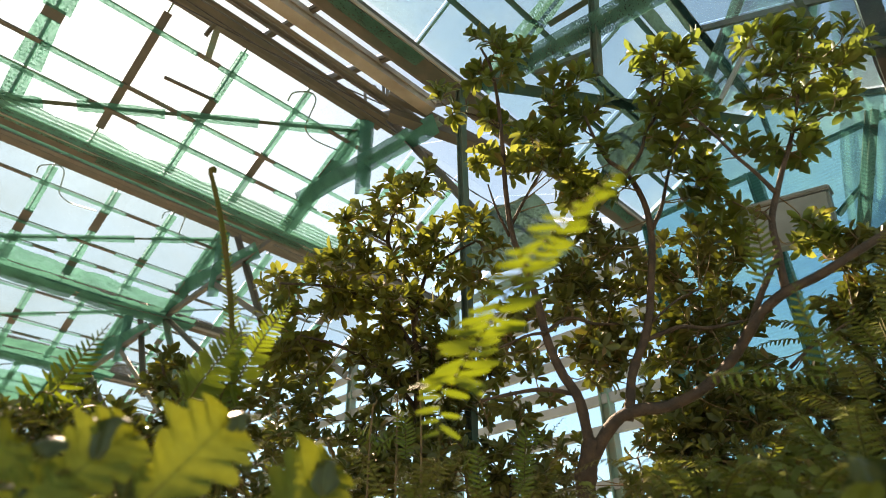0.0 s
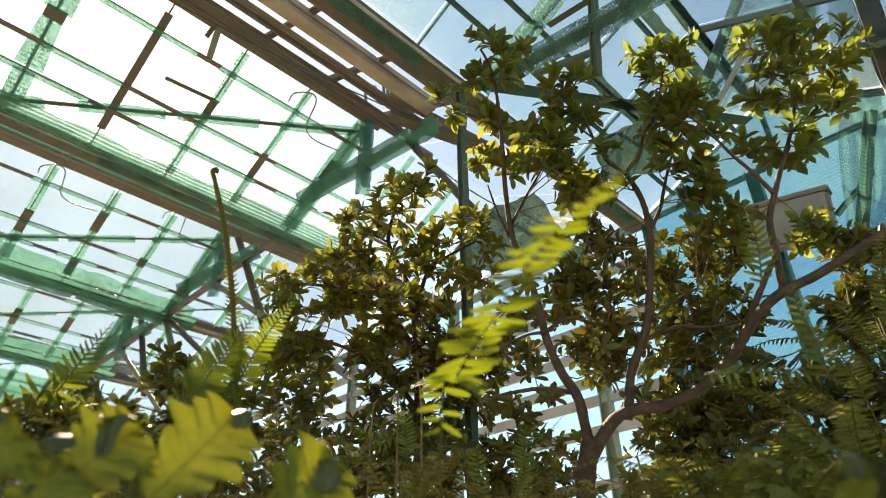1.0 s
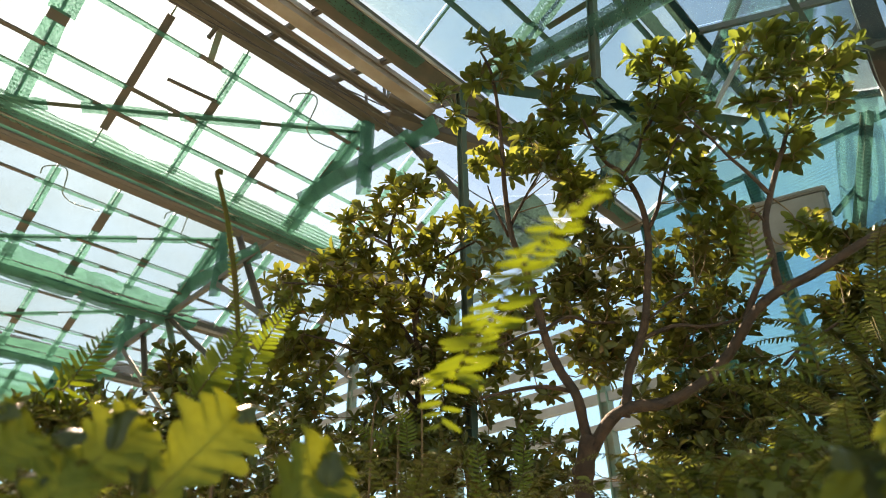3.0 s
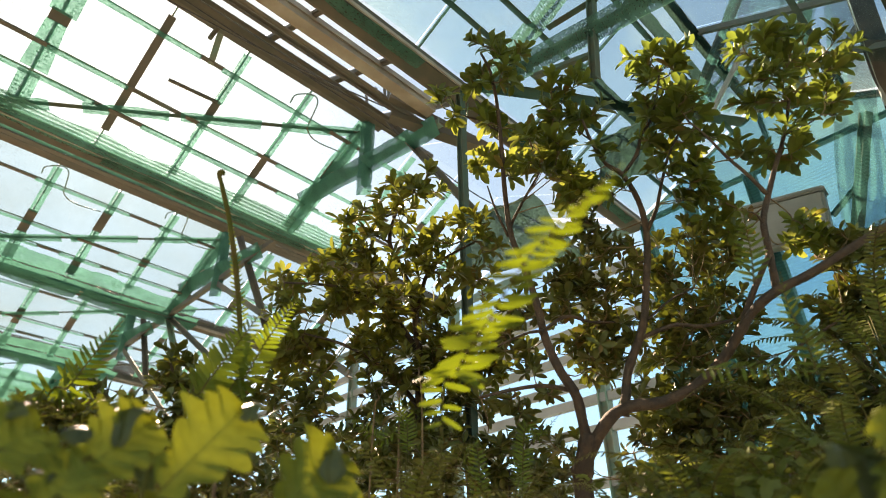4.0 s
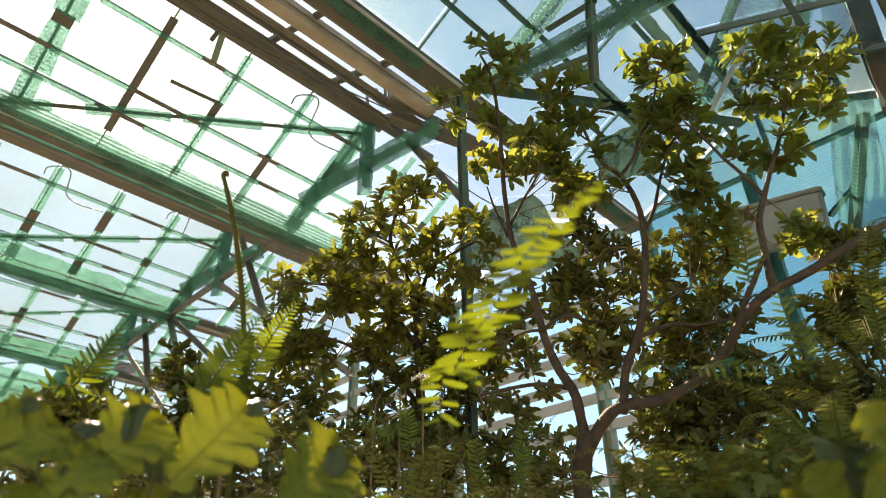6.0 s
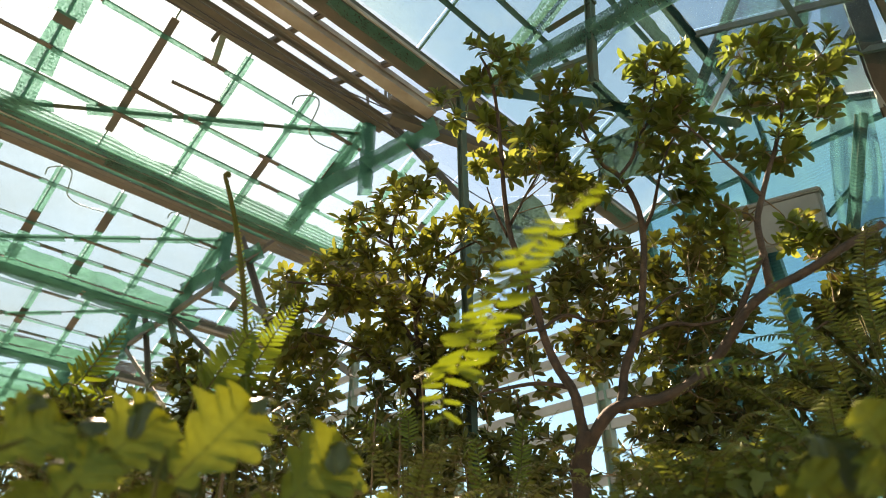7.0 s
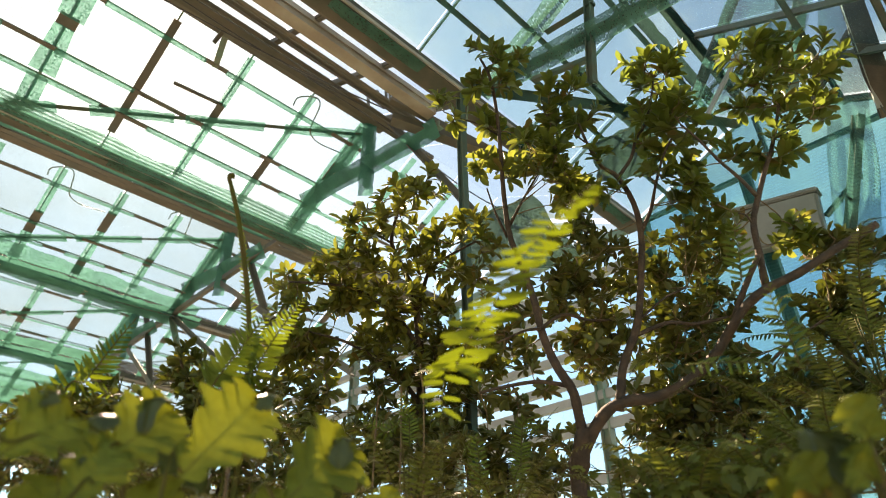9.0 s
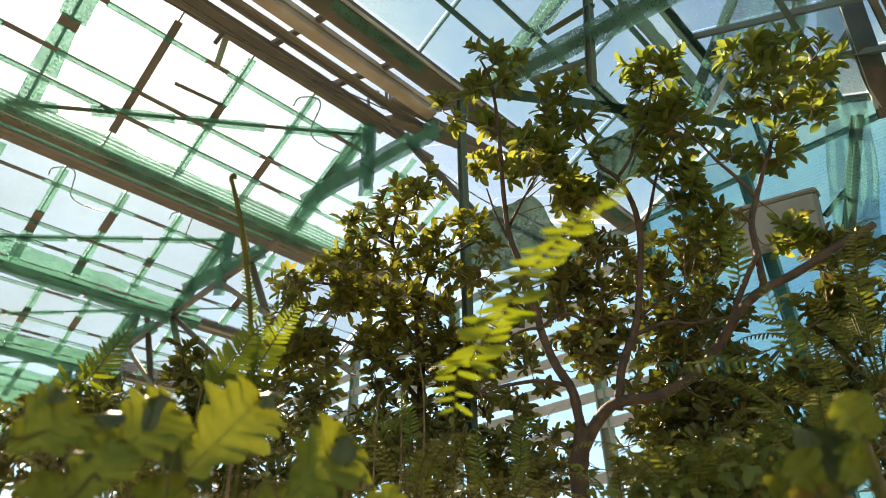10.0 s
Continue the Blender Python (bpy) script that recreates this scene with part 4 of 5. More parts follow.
def lobed_leaf(parent, base, tip, width, up, seed, lobes=7, name="blade", mat=None):
    """A broad leaf cut into rounded lobes, on a bent rib."""
    g = random.Random(seed)
    b, t = Vector(base), Vector(tip)
    d = t - b
    ln = d.length
    d.normalize()
    side = d.cross(Vector(up)).normalized()
    top = side.cross(d)
    n, cols = 36, (-1, -0.66, -0.33, 0, 0.33, 0.66, 1)
    verts, faces = [], []
    for i in range(n + 1):
        s = i / n
        env = min(1.0, 0.3 + s * 1.5) * (1 - s ** 5) + 0.03
        for c in cols:
            sg = 1 if c > 0 else -1
            wave = s * lobes * 0.75 + 0.1 * math.sin(s * 9 + seed) + (0.35 if sg > 0 else 0.0)
            cut = 0.54 + 0.46 * abs(math.sin(math.pi * wave)) ** 0.7
            w = width * env * (cut if abs(c) > 0.5 else 1 - (1 - cut) * abs(c)) * (1 + 0.12 * math.sin(s * 17 + sg + seed))
            fwd = 0.4 * abs(c) * width * env
            bump = 0.005 * math.sin(s * lobes * 6.28) * abs(c) + 0.05 * c * c * width / 0.06 * 0.3
            verts.append(b + d * (s * ln + fwd) + side * (c * w) + top * (bump - 0.25 * ln * (s - 0.3) ** 2 - 0.35 * ln * max(0.0, s - 0.86)))
    k = len(cols)
    for i in range(n):
        for j in range(k - 1):
            a = i * k + j
            faces.append((a, a + 1, a + k + 1, a + k))
    ob = mesh_ob(name, verts, faces, mat or LOBED, parent, "", True)
    rib = [b + d * (s * ln) + top * (-0.25 * ln * (s - 0.3) ** 2 - 0.001) for s in (0, 0.2, 0.4, 0.6, 0.8, 0.97)]
    v, f = tube_data(rib, 0.0022, 0.0006, 6)
    mesh_ob("rib", v, f, STALK, ob, "", True)
    return ob


def curled_tip(parent, at, r, w, hang, seed):
    """The end of a leaf rolled over and hanging down."""
    g = random.Random(seed)
    across, near = Vector((0.707, -0.707, 0.0)), Vector((-0.707, -0.707, 0.0))
    c = Vector(at)
    rows, cols = 14, 8
    verts, faces = [], []
    for i in range(rows + 1):
        s = i / rows
        a = radians(-50 + 150 * min(1.0, s * 1.8))
        mid = c + near * (r * math.sin(a)) + Vector((0, 0, r * math.cos(a) - hang * max(0.0, s - 0.55) / 0.45))
        half = w * (0.75 + 0.25 * math.sin(s * 7 + seed)) * (1 - max(0.0, s - 0.6) ** 2 * 5.5)
        for j in range(cols + 1):
            q = 2 * j / cols - 1
            verts.append(mid + across * (half * q) + Vector((0, 0, -0.35 * r * q * q)) + near * (0.12 * r * math.sin(q * 5 + seed)))
    k = cols + 1
    for i in range(rows):
        for j in range(cols):
            q = i * k + j
            faces.append((q, q + 1, q + k + 1, q + k))
    return mesh_ob("leaf_tip", verts, faces, LEAF_TIP, parent, "", True)


# ---------------------------------------------------------------- the tall shrub
tall = Shrub("tall leggy shrub with bare brown limbs and leaf whorls", "shrub", (0, 0, 0), 3)
tall.limb("trunk", [(2.520, 1.614, 0.0), (2.504, 1.620, 1.309), (2.452, 1.570, 1.425), (2.421, 1.527, 1.509), (2.409, 1.493, 1.561)], 0.0500, 0.0340, 22)
tall.limb("limb", [(2.428, 1.520, 1.509), (2.379, 1.501, 1.607), (2.331, 1.488, 1.715), (2.267, 1.514, 1.816), (2.210, 1.533, 1.955), (2.152, 1.520, 2.102), (2.084, 1.517, 2.254), (2.003, 1.522, 2.409), (1.926, 1.482, 2.612), (1.857, 1.428, 2.821), (1.794, 1.386, 3.010), (1.730, 1.362, 3.179), (1.678, 1.377, 3.292)], 0.0250, 0.0055, 34)
tall.limb("branch", [(2.015, 1.548, 2.426), (1.929, 1.544, 2.530), (1.854, 1.528, 2.634)], 0.0076, 0.0034, 10)
tall.limb("branch", [(2.001, 1.522, 2.472), (2.001, 1.425, 2.581), (2.006, 1.325, 2.688)], 0.0084, 0.0043, 10)
tall.limb("branch", [(1.862, 1.436, 2.919), (1.774, 1.482, 2.968), (1.695, 1.540, 2.992), (1.635, 1.579, 3.017)], 0.0053, 0.0034, 10)
tall.limb("limb", [(2.461, 1.344, 1.614), (2.462, 1.320, 1.696), (2.461, 1.283, 1.816), (2.456, 1.179, 1.977), (2.412, 1.101, 2.155), (2.355, 1.029, 2.339), (2.291, 1.002, 2.481), (2.204, 1.015, 2.604), (2.145, 1.058, 2.662), (2.074, 1.072, 2.765), (2.026, 1.072, 2.858)], 0.0230, 0.0060, 34)
tall.limb("branch", [(2.346, 1.020, 2.360), (2.339, 0.950, 2.447), (2.316, 0.897, 2.534), (2.290, 0.826, 2.643), (2.285, 0.755, 2.730)], 0.0099, 0.0043, 14)
tall.limb("branch", [(2.215, 1.011, 2.615), (2.224, 0.938, 2.688), (2.206, 0.888, 2.765), (2.213, 0.832, 2.820), (2.188, 0.769, 2.920), (2.159, 0.720, 3.008)], 0.0091, 0.0043, 16)
tall.limb("branch", [(2.088, 1.079, 2.779), (2.010, 1.126, 2.848), (1.964, 1.169, 2.882), (1.912, 1.189, 2.952)], 0.0046, 0.0026, 12)
tall.limb("limb", [(2.446, 1.549, 1.456), (2.427, 1.460, 1.550), (2.432, 1.374, 1.622), (2.466, 1.293, 1.648), (2.521, 1.183, 1.652), (2.563, 1.040, 1.700), (2.564, 0.910, 1.779), (2.538, 0.814, 1.851), (2.510, 0.727, 1.914), (2.510, 0.624, 1.965), (2.545, 0.495, 2.004), (2.581, 0.343, 2.069), (2.623, 0.186, 2.132)], 0.0290, 0.0150, 34)
tall.limb("limb", [(2.542, 0.798, 1.873), (2.518, 0.728, 1.968), (2.503, 0.657, 2.053), (2.491, 0.600, 2.118)], 0.0152, 0.0102, 12)
tall.limb("limb", [(2.558, 0.631, 1.988), (2.499, 0.598, 2.148), (2.469, 0.575, 2.262), (2.469, 0.519, 2.379), (2.477, 0.472, 2.477), (2.484, 0.407, 2.598), (2.473, 0.338, 2.742), (2.450, 0.280, 2.888)], 0.0167, 0.0051, 26)
tall.limb("branch", [(2.463, 0.528, 2.366), (2.412, 0.564, 2.463), (2.363, 0.606, 2.553), (2.294, 0.648, 2.666), (2.253, 0.688, 2.749)], 0.0099, 0.0043, 16)
tall.limb("branch", [(2.486, 0.394, 2.623), (2.533, 0.320, 2.654), (2.567, 0.250, 2.694)], 0.0053, 0.0034, 10)
tall.limb("branch", [(2.474, 0.579, 2.239), (2.432, 0.586, 2.279), (2.403, 0.606, 2.289)], 0.0053, 0.0034, 8)
tall.limb("branch", [(2.346, 1.490, 1.732), (2.230, 1.587, 1.755), (2.131, 1.702, 1.739), (2.053, 1.803, 1.715)], 0.0106, 0.0068, 14)
tall.limb("branch", [(2.174, 1.536, 1.973), (2.254, 1.441, 2.051), (2.382, 1.375, 2.042), (2.520, 1.276, 2.059)], 0.0091, 0.0059, 14)
tall.limb("branch", [(2.179, 1.522, 1.983), (2.110, 1.567, 1.963), (2.023, 1.663, 1.907)], 0.0076, 0.0051, 10)
tall.limb("branch", [(2.454, 1.210, 1.926), (2.571, 1.088, 1.992), (2.694, 1.012, 2.001), (2.825, 0.901, 2.040)], 0.0106, 0.0068, 14)
tall.limb("branch", [(2.451, 1.146, 2.001), (2.513, 1.051, 2.086), (2.589, 0.968, 2.140)], 0.0061, 0.0034, 10)
tall.limb("branch", [(2.839, 0.775, 1.787), (2.872, 0.669, 1.869), (2.918, 0.577, 1.919), (2.950, 0.506, 1.964)], 0.0084, 0.0051, 12)
tall.crown((1.664, 1.294, 3.224), 0.098, 0.084, 7, True)
tall.crown((1.723, 1.441, 3.214), 0.082, 0.070, 5, True)
tall.crown((1.735, 1.322, 3.081), 0.089, 0.076, 6, True)
tall.crown((1.789, 1.270, 3.253), 0.070, 0.060, 4, True)
tall.crown((1.593, 1.538, 2.986), 0.084, 0.072, 5, True)
tall.crown((1.741, 1.452, 2.963), 0.061, 0.052, 3, True)
tall.crown((1.898, 1.477, 2.981), 0.075, 0.064, 4, True)
tall.crown((1.922, 1.442, 2.754), 0.089, 0.076, 6, True)
tall.crown((1.849, 1.577, 2.816), 0.056, 0.048, 3, True)
tall.crown((1.943, 1.368, 2.890), 0.066, 0.056, 3, True)
tall.crown((1.943, 1.059, 2.992), 0.081, 0.069, 5, True)
tall.crown((2.034, 1.054, 2.905), 0.094, 0.080, 7, True)
tall.crown((1.851, 1.147, 2.918), 0.072, 0.061, 4, True)
tall.crown((2.000, 1.195, 2.887), 0.090, 0.076, 6, True)
tall.crown((2.002, 1.175, 2.683), 0.108, 0.092, 9, True)
tall.crown((1.934, 1.288, 2.676), 0.072, 0.061, 4, True)
tall.crown((2.067, 1.078, 2.696), 0.067, 0.057, 3, True)
tall.crown((2.126, 1.180, 2.588), 0.094, 0.080, 7, True)
tall.crown((1.922, 1.231, 2.807), 0.049, 0.042, 3, True)
tall.crown((2.098, 0.767, 3.110), 0.070, 0.059, 4, True)
tall.crown((2.109, 0.689, 3.026), 0.091, 0.078, 6, True)
tall.crown((2.134, 0.627, 2.988), 0.070, 0.059, 4, True)
tall.crown((2.058, 0.782, 2.943), 0.061, 0.052, 3, True)
tall.crown((2.256, 0.751, 2.973), 0.091, 0.078, 6, True)
tall.crown((2.230, 0.658, 2.827), 0.083, 0.070, 5, True)
tall.crown((2.198, 0.817, 2.853), 0.078, 0.067, 5, True)
tall.crown((2.279, 0.735, 2.780), 0.091, 0.078, 6, True)
tall.crown((2.290, 0.852, 2.719), 0.078, 0.067, 5, True)
tall.crown((2.349, 0.737, 2.684), 0.074, 0.063, 4, True)
tall.crown((2.430, 0.675, 2.769), 0.057, 0.048, 3, True)
tall.crown((2.240, 0.387, 2.951), 0.062, 0.052, 3, True)
tall.crown((2.314, 0.322, 2.986), 0.078, 0.066, 5, True)
tall.crown((2.409, 0.247, 3.038), 0.086, 0.073, 6, True)
tall.crown((2.435, 0.191, 2.975), 0.066, 0.056, 3, True)
tall.crown((2.279, 0.365, 2.823), 0.078, 0.066, 5, True)
tall.crown((2.343, 0.285, 2.817), 0.078, 0.066, 5, True)
tall.crown((2.532, 0.205, 2.957), 0.058, 0.049, 3, True)
tall.crown((2.517, 0.112, 2.941), 0.070, 0.059, 4, True)
tall.crown((2.525, 0.112, 2.843), 0.045, 0.038, 3, True)
tall.crown((2.413, 0.443, 2.825), 0.049, 0.042, 3, True)
tall.crown((2.478, 0.323, 2.775), 0.086, 0.073, 6, True)
tall.crown((2.596, 0.230, 2.791), 0.074, 0.063, 4, True)
tall.crown((2.676, 0.201, 2.778), 0.053, 0.045, 3, True)
tall.crown((2.497, 0.364, 2.618), 0.078, 0.066, 5, True)
tall.crown((2.495, 0.458, 2.535), 0.070, 0.059, 4, True)
tall.crown((2.509, 0.532, 2.594), 0.066, 0.056, 3, True)
tall.crown((2.537, 0.356, 2.536), 0.058, 0.049, 3, True)
tall.crown((2.416, 0.539, 2.657), 0.062, 0.052, 3, True)
tall.crown((2.331, 0.753, 2.463), 0.089, 0.076, 6)
tall.crown((2.499, 0.752, 2.451), 0.089, 0.076, 6)
tall.crown((2.389, 0.864, 2.453), 0.059, 0.050, 3)
tall.crown((2.623, 0.749, 2.391), 0.068, 0.058, 4)
tall.crown((2.174, 1.073, 2.507), 0.064, 0.054, 3)
tall.crown((2.789, 0.499, 2.348), 0.076, 0.065, 5)
tall.crown((2.833, 0.425, 2.288), 0.055, 0.047, 3)
tall.crown((2.727, 0.553, 2.250), 0.051, 0.043, 3)
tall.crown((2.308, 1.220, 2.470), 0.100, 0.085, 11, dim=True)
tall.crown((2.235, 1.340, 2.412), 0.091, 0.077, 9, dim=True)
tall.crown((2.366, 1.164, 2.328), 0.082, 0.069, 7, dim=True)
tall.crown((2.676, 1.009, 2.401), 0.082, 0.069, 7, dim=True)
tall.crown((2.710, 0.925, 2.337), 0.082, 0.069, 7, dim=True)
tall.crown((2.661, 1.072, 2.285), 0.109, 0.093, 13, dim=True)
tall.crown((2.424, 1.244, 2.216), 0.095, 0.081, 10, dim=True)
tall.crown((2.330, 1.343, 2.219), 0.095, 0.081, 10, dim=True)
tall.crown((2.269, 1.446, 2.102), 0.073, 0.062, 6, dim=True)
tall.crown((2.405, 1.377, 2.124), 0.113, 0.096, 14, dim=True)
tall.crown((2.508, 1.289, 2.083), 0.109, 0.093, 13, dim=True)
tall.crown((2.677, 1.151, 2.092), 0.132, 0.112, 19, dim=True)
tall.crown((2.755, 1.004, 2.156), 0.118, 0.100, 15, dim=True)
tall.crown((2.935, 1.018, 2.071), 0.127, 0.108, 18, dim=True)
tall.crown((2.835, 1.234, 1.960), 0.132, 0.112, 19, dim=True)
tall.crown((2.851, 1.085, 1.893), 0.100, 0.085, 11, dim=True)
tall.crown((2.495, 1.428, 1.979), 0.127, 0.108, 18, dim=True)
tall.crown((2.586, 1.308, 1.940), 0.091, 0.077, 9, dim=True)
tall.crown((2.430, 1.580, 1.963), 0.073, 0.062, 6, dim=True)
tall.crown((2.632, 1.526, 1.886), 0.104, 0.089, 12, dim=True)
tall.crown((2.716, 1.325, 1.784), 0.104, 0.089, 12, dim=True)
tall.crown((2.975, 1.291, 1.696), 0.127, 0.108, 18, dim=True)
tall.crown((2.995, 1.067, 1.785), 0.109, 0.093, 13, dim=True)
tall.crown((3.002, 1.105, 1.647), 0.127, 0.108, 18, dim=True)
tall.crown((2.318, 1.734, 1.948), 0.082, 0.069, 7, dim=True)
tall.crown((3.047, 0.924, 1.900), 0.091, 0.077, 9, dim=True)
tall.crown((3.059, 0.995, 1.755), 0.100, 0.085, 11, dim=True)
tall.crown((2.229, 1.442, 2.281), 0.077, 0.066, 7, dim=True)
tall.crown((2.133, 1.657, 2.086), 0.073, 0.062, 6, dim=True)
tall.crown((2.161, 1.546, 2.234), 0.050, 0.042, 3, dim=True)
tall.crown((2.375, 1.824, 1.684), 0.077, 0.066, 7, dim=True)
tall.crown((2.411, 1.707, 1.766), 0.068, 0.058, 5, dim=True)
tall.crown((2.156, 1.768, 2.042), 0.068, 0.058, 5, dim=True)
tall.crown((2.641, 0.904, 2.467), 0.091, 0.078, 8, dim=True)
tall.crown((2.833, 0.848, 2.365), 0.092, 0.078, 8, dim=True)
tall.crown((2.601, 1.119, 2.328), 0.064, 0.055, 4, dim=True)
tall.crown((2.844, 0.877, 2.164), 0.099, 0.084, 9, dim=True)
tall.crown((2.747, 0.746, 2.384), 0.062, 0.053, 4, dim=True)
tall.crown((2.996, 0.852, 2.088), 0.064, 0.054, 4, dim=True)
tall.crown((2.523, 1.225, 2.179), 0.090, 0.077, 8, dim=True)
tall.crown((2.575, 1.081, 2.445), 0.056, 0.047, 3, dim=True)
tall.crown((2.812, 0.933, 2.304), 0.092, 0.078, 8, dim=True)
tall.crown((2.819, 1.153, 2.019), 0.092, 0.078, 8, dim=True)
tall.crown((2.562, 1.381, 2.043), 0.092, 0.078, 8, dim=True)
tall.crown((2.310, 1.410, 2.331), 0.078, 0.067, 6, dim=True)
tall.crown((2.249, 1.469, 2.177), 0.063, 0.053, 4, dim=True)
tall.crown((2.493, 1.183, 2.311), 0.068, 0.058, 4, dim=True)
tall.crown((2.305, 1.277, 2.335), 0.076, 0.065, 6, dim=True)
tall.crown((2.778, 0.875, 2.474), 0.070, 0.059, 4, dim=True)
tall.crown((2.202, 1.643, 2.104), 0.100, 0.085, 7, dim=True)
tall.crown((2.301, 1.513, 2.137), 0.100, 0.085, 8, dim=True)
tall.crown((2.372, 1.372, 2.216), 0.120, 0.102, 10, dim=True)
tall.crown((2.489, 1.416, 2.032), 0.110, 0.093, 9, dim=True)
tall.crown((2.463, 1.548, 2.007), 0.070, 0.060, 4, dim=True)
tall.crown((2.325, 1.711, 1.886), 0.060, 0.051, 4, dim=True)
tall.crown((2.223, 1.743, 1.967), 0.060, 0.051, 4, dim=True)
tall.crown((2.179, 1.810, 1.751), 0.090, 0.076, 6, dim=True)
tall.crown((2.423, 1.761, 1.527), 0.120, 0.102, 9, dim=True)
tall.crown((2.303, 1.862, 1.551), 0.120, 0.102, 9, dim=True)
tall.crown((1.853, 1.122, 2.621), 0.080, 0.068, 6)
tall.crown((1.948, 1.096, 2.540), 0.090, 0.076, 7)
tall.crown((1.861, 1.224, 2.590), 0.075, 0.064, 5)
tall.crown((2.065, 1.110, 2.485), 0.080, 0.068, 6)
tall.crown((1.990, 1.195, 2.476), 0.080, 0.068, 6)
tall.crown((2.220, 0.825, 2.536), 0.070, 0.060, 5)
tall.crown((2.324, 0.720, 2.535), 0.075, 0.064, 5)
tall.crown((1.786, 1.202, 2.702), 0.060, 0.051, 4)
tall.finish()

# ---------------------------------------------------------------- the bushy shrub
bushy = Shrub("dense bushy shrub with small dark green leaves", "shrub", (0, 0, 0), 5, 0.078, LEAF_BUSH)
bushy.limb("trunk", [(2.469, 2.639, 0.0), (2.459, 2.629, 1.451), (2.328, 2.486, 1.763), (2.201, 2.363, 2.049), (2.100, 2.281, 2.258), (2.005, 2.227, 2.427)], 0.0360, 0.0180, 22)
bushy.limb("limb", [(2.023, 2.232, 2.401), (1.913, 2.228, 2.532), (1.836, 2.215, 2.636), (1.804, 2.125, 2.774), (1.802, 2.013, 2.903)], 0.0170, 0.0050, 22)
bushy.limb("branch", [(2.087, 2.271, 2.284), (2.047, 2.133, 2.486), (2.102, 2.005, 2.568), (2.168, 1.889, 2.624)], 0.0140, 0.0050, 16)
bushy.limb("limb", [(2.163, 2.332, 2.127), (2.000, 2.338, 2.261), (1.807, 2.397, 2.367), (1.650, 2.489, 2.395), (1.475, 2.623, 2.398)], 0.0160, 0.0050, 22)
bushy.limb("branch", [(2.201, 2.363, 2.049), (2.270, 2.179, 2.178), (2.339, 2.030, 2.267)], 0.0120, 0.0050, 12)
bushy.limb("limb", [(2.281, 2.441, 1.867), (2.056, 2.485, 2.045), (1.852, 2.577, 2.144), (1.671, 2.690, 2.191)], 0.0150, 0.0050, 18)
bushy.limb("branch", [(1.841, 2.220, 2.623), (1.743, 2.273, 2.676), (1.649, 2.321, 2.729)], 0.0070, 0.0030, 10)
bushy.crown((1.768, 1.944, 2.861), 0.099, 0.084, 5, True)
bushy.crown((1.717, 2.031, 2.762), 0.116, 0.099, 7, True)
bushy.crown((1.849, 1.886, 2.772), 0.105, 0.090, 6, True)
bushy.crown((1.599, 2.236, 2.670), 0.087, 0.075, 4, True)
bushy.crown((1.708, 2.230, 2.676), 0.105, 0.090, 6, True)
bushy.crown((1.771, 2.141, 2.656), 0.129, 0.109, 10)
bushy.crown((1.927, 2.111, 2.647), 0.117, 0.099, 8)
bushy.crown((2.017, 1.963, 2.619), 0.116, 0.099, 7, True)
bushy.crown((2.115, 1.881, 2.662), 0.105, 0.090, 6, True)
bushy.crown((2.227, 1.890, 2.606), 0.100, 0.086, 6)
bushy.crown((1.694, 2.269, 2.510), 0.129, 0.109, 10)
bushy.crown((1.624, 2.374, 2.457), 0.105, 0.090, 6, True)
bushy.crown((1.810, 2.212, 2.465), 0.129, 0.109, 10)
bushy.crown((1.964, 2.117, 2.470), 0.117, 0.099, 8)
bushy.crown((2.122, 2.029, 2.445), 0.129, 0.109, 10)
bushy.crown((2.258, 1.949, 2.431), 0.117, 0.099, 8)
bushy.crown((1.630, 2.533, 2.371), 0.135, 0.114, 10, True)
bushy.crown((1.537, 2.715, 2.458), 0.105, 0.090, 6, True)
bushy.crown((1.429, 2.680, 2.330), 0.087, 0.075, 4, True)
bushy.crown((1.804, 2.490, 2.367), 0.140, 0.119, 18)
bushy.crown((1.909, 2.281, 2.293), 0.140, 0.119, 18)
bushy.crown((2.136, 2.217, 2.308), 0.140, 0.119, 18)
bushy.crown((1.560, 2.639, 2.235), 0.128, 0.109, 9, True)
bushy.crown((1.774, 2.707, 2.195), 0.111, 0.095, 11)
bushy.crown((1.929, 2.521, 2.166), 0.095, 0.080, 8)
bushy.crown((2.077, 2.422, 2.179), 0.129, 0.109, 15)
bushy.crown((2.186, 2.260, 2.112), 0.134, 0.113, 16)
bushy.crown((2.244, 2.072, 2.136), 0.129, 0.109, 15)
bushy.crown((1.783, 2.826, 2.052), 0.129, 0.109, 15)
bushy.crown((1.982, 2.490, 2.043), 0.111, 0.095, 11)
bushy.crown((2.092, 2.341, 1.977), 0.129, 0.109, 15)
bushy.crown((2.298, 2.288, 1.959), 0.140, 0.119, 18)
bushy.crown((2.392, 2.126, 2.002), 0.117, 0.099, 13)
bushy.crown((1.617, 2.806, 2.113), 0.111, 0.095, 11)
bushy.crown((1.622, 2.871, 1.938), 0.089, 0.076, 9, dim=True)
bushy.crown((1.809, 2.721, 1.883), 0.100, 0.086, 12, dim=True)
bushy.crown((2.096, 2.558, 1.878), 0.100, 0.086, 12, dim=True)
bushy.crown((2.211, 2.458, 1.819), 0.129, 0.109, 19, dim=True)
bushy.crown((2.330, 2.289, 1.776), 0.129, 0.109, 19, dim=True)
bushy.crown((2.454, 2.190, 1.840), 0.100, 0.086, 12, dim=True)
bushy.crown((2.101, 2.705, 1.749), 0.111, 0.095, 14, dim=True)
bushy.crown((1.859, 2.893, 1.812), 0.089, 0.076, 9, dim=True)
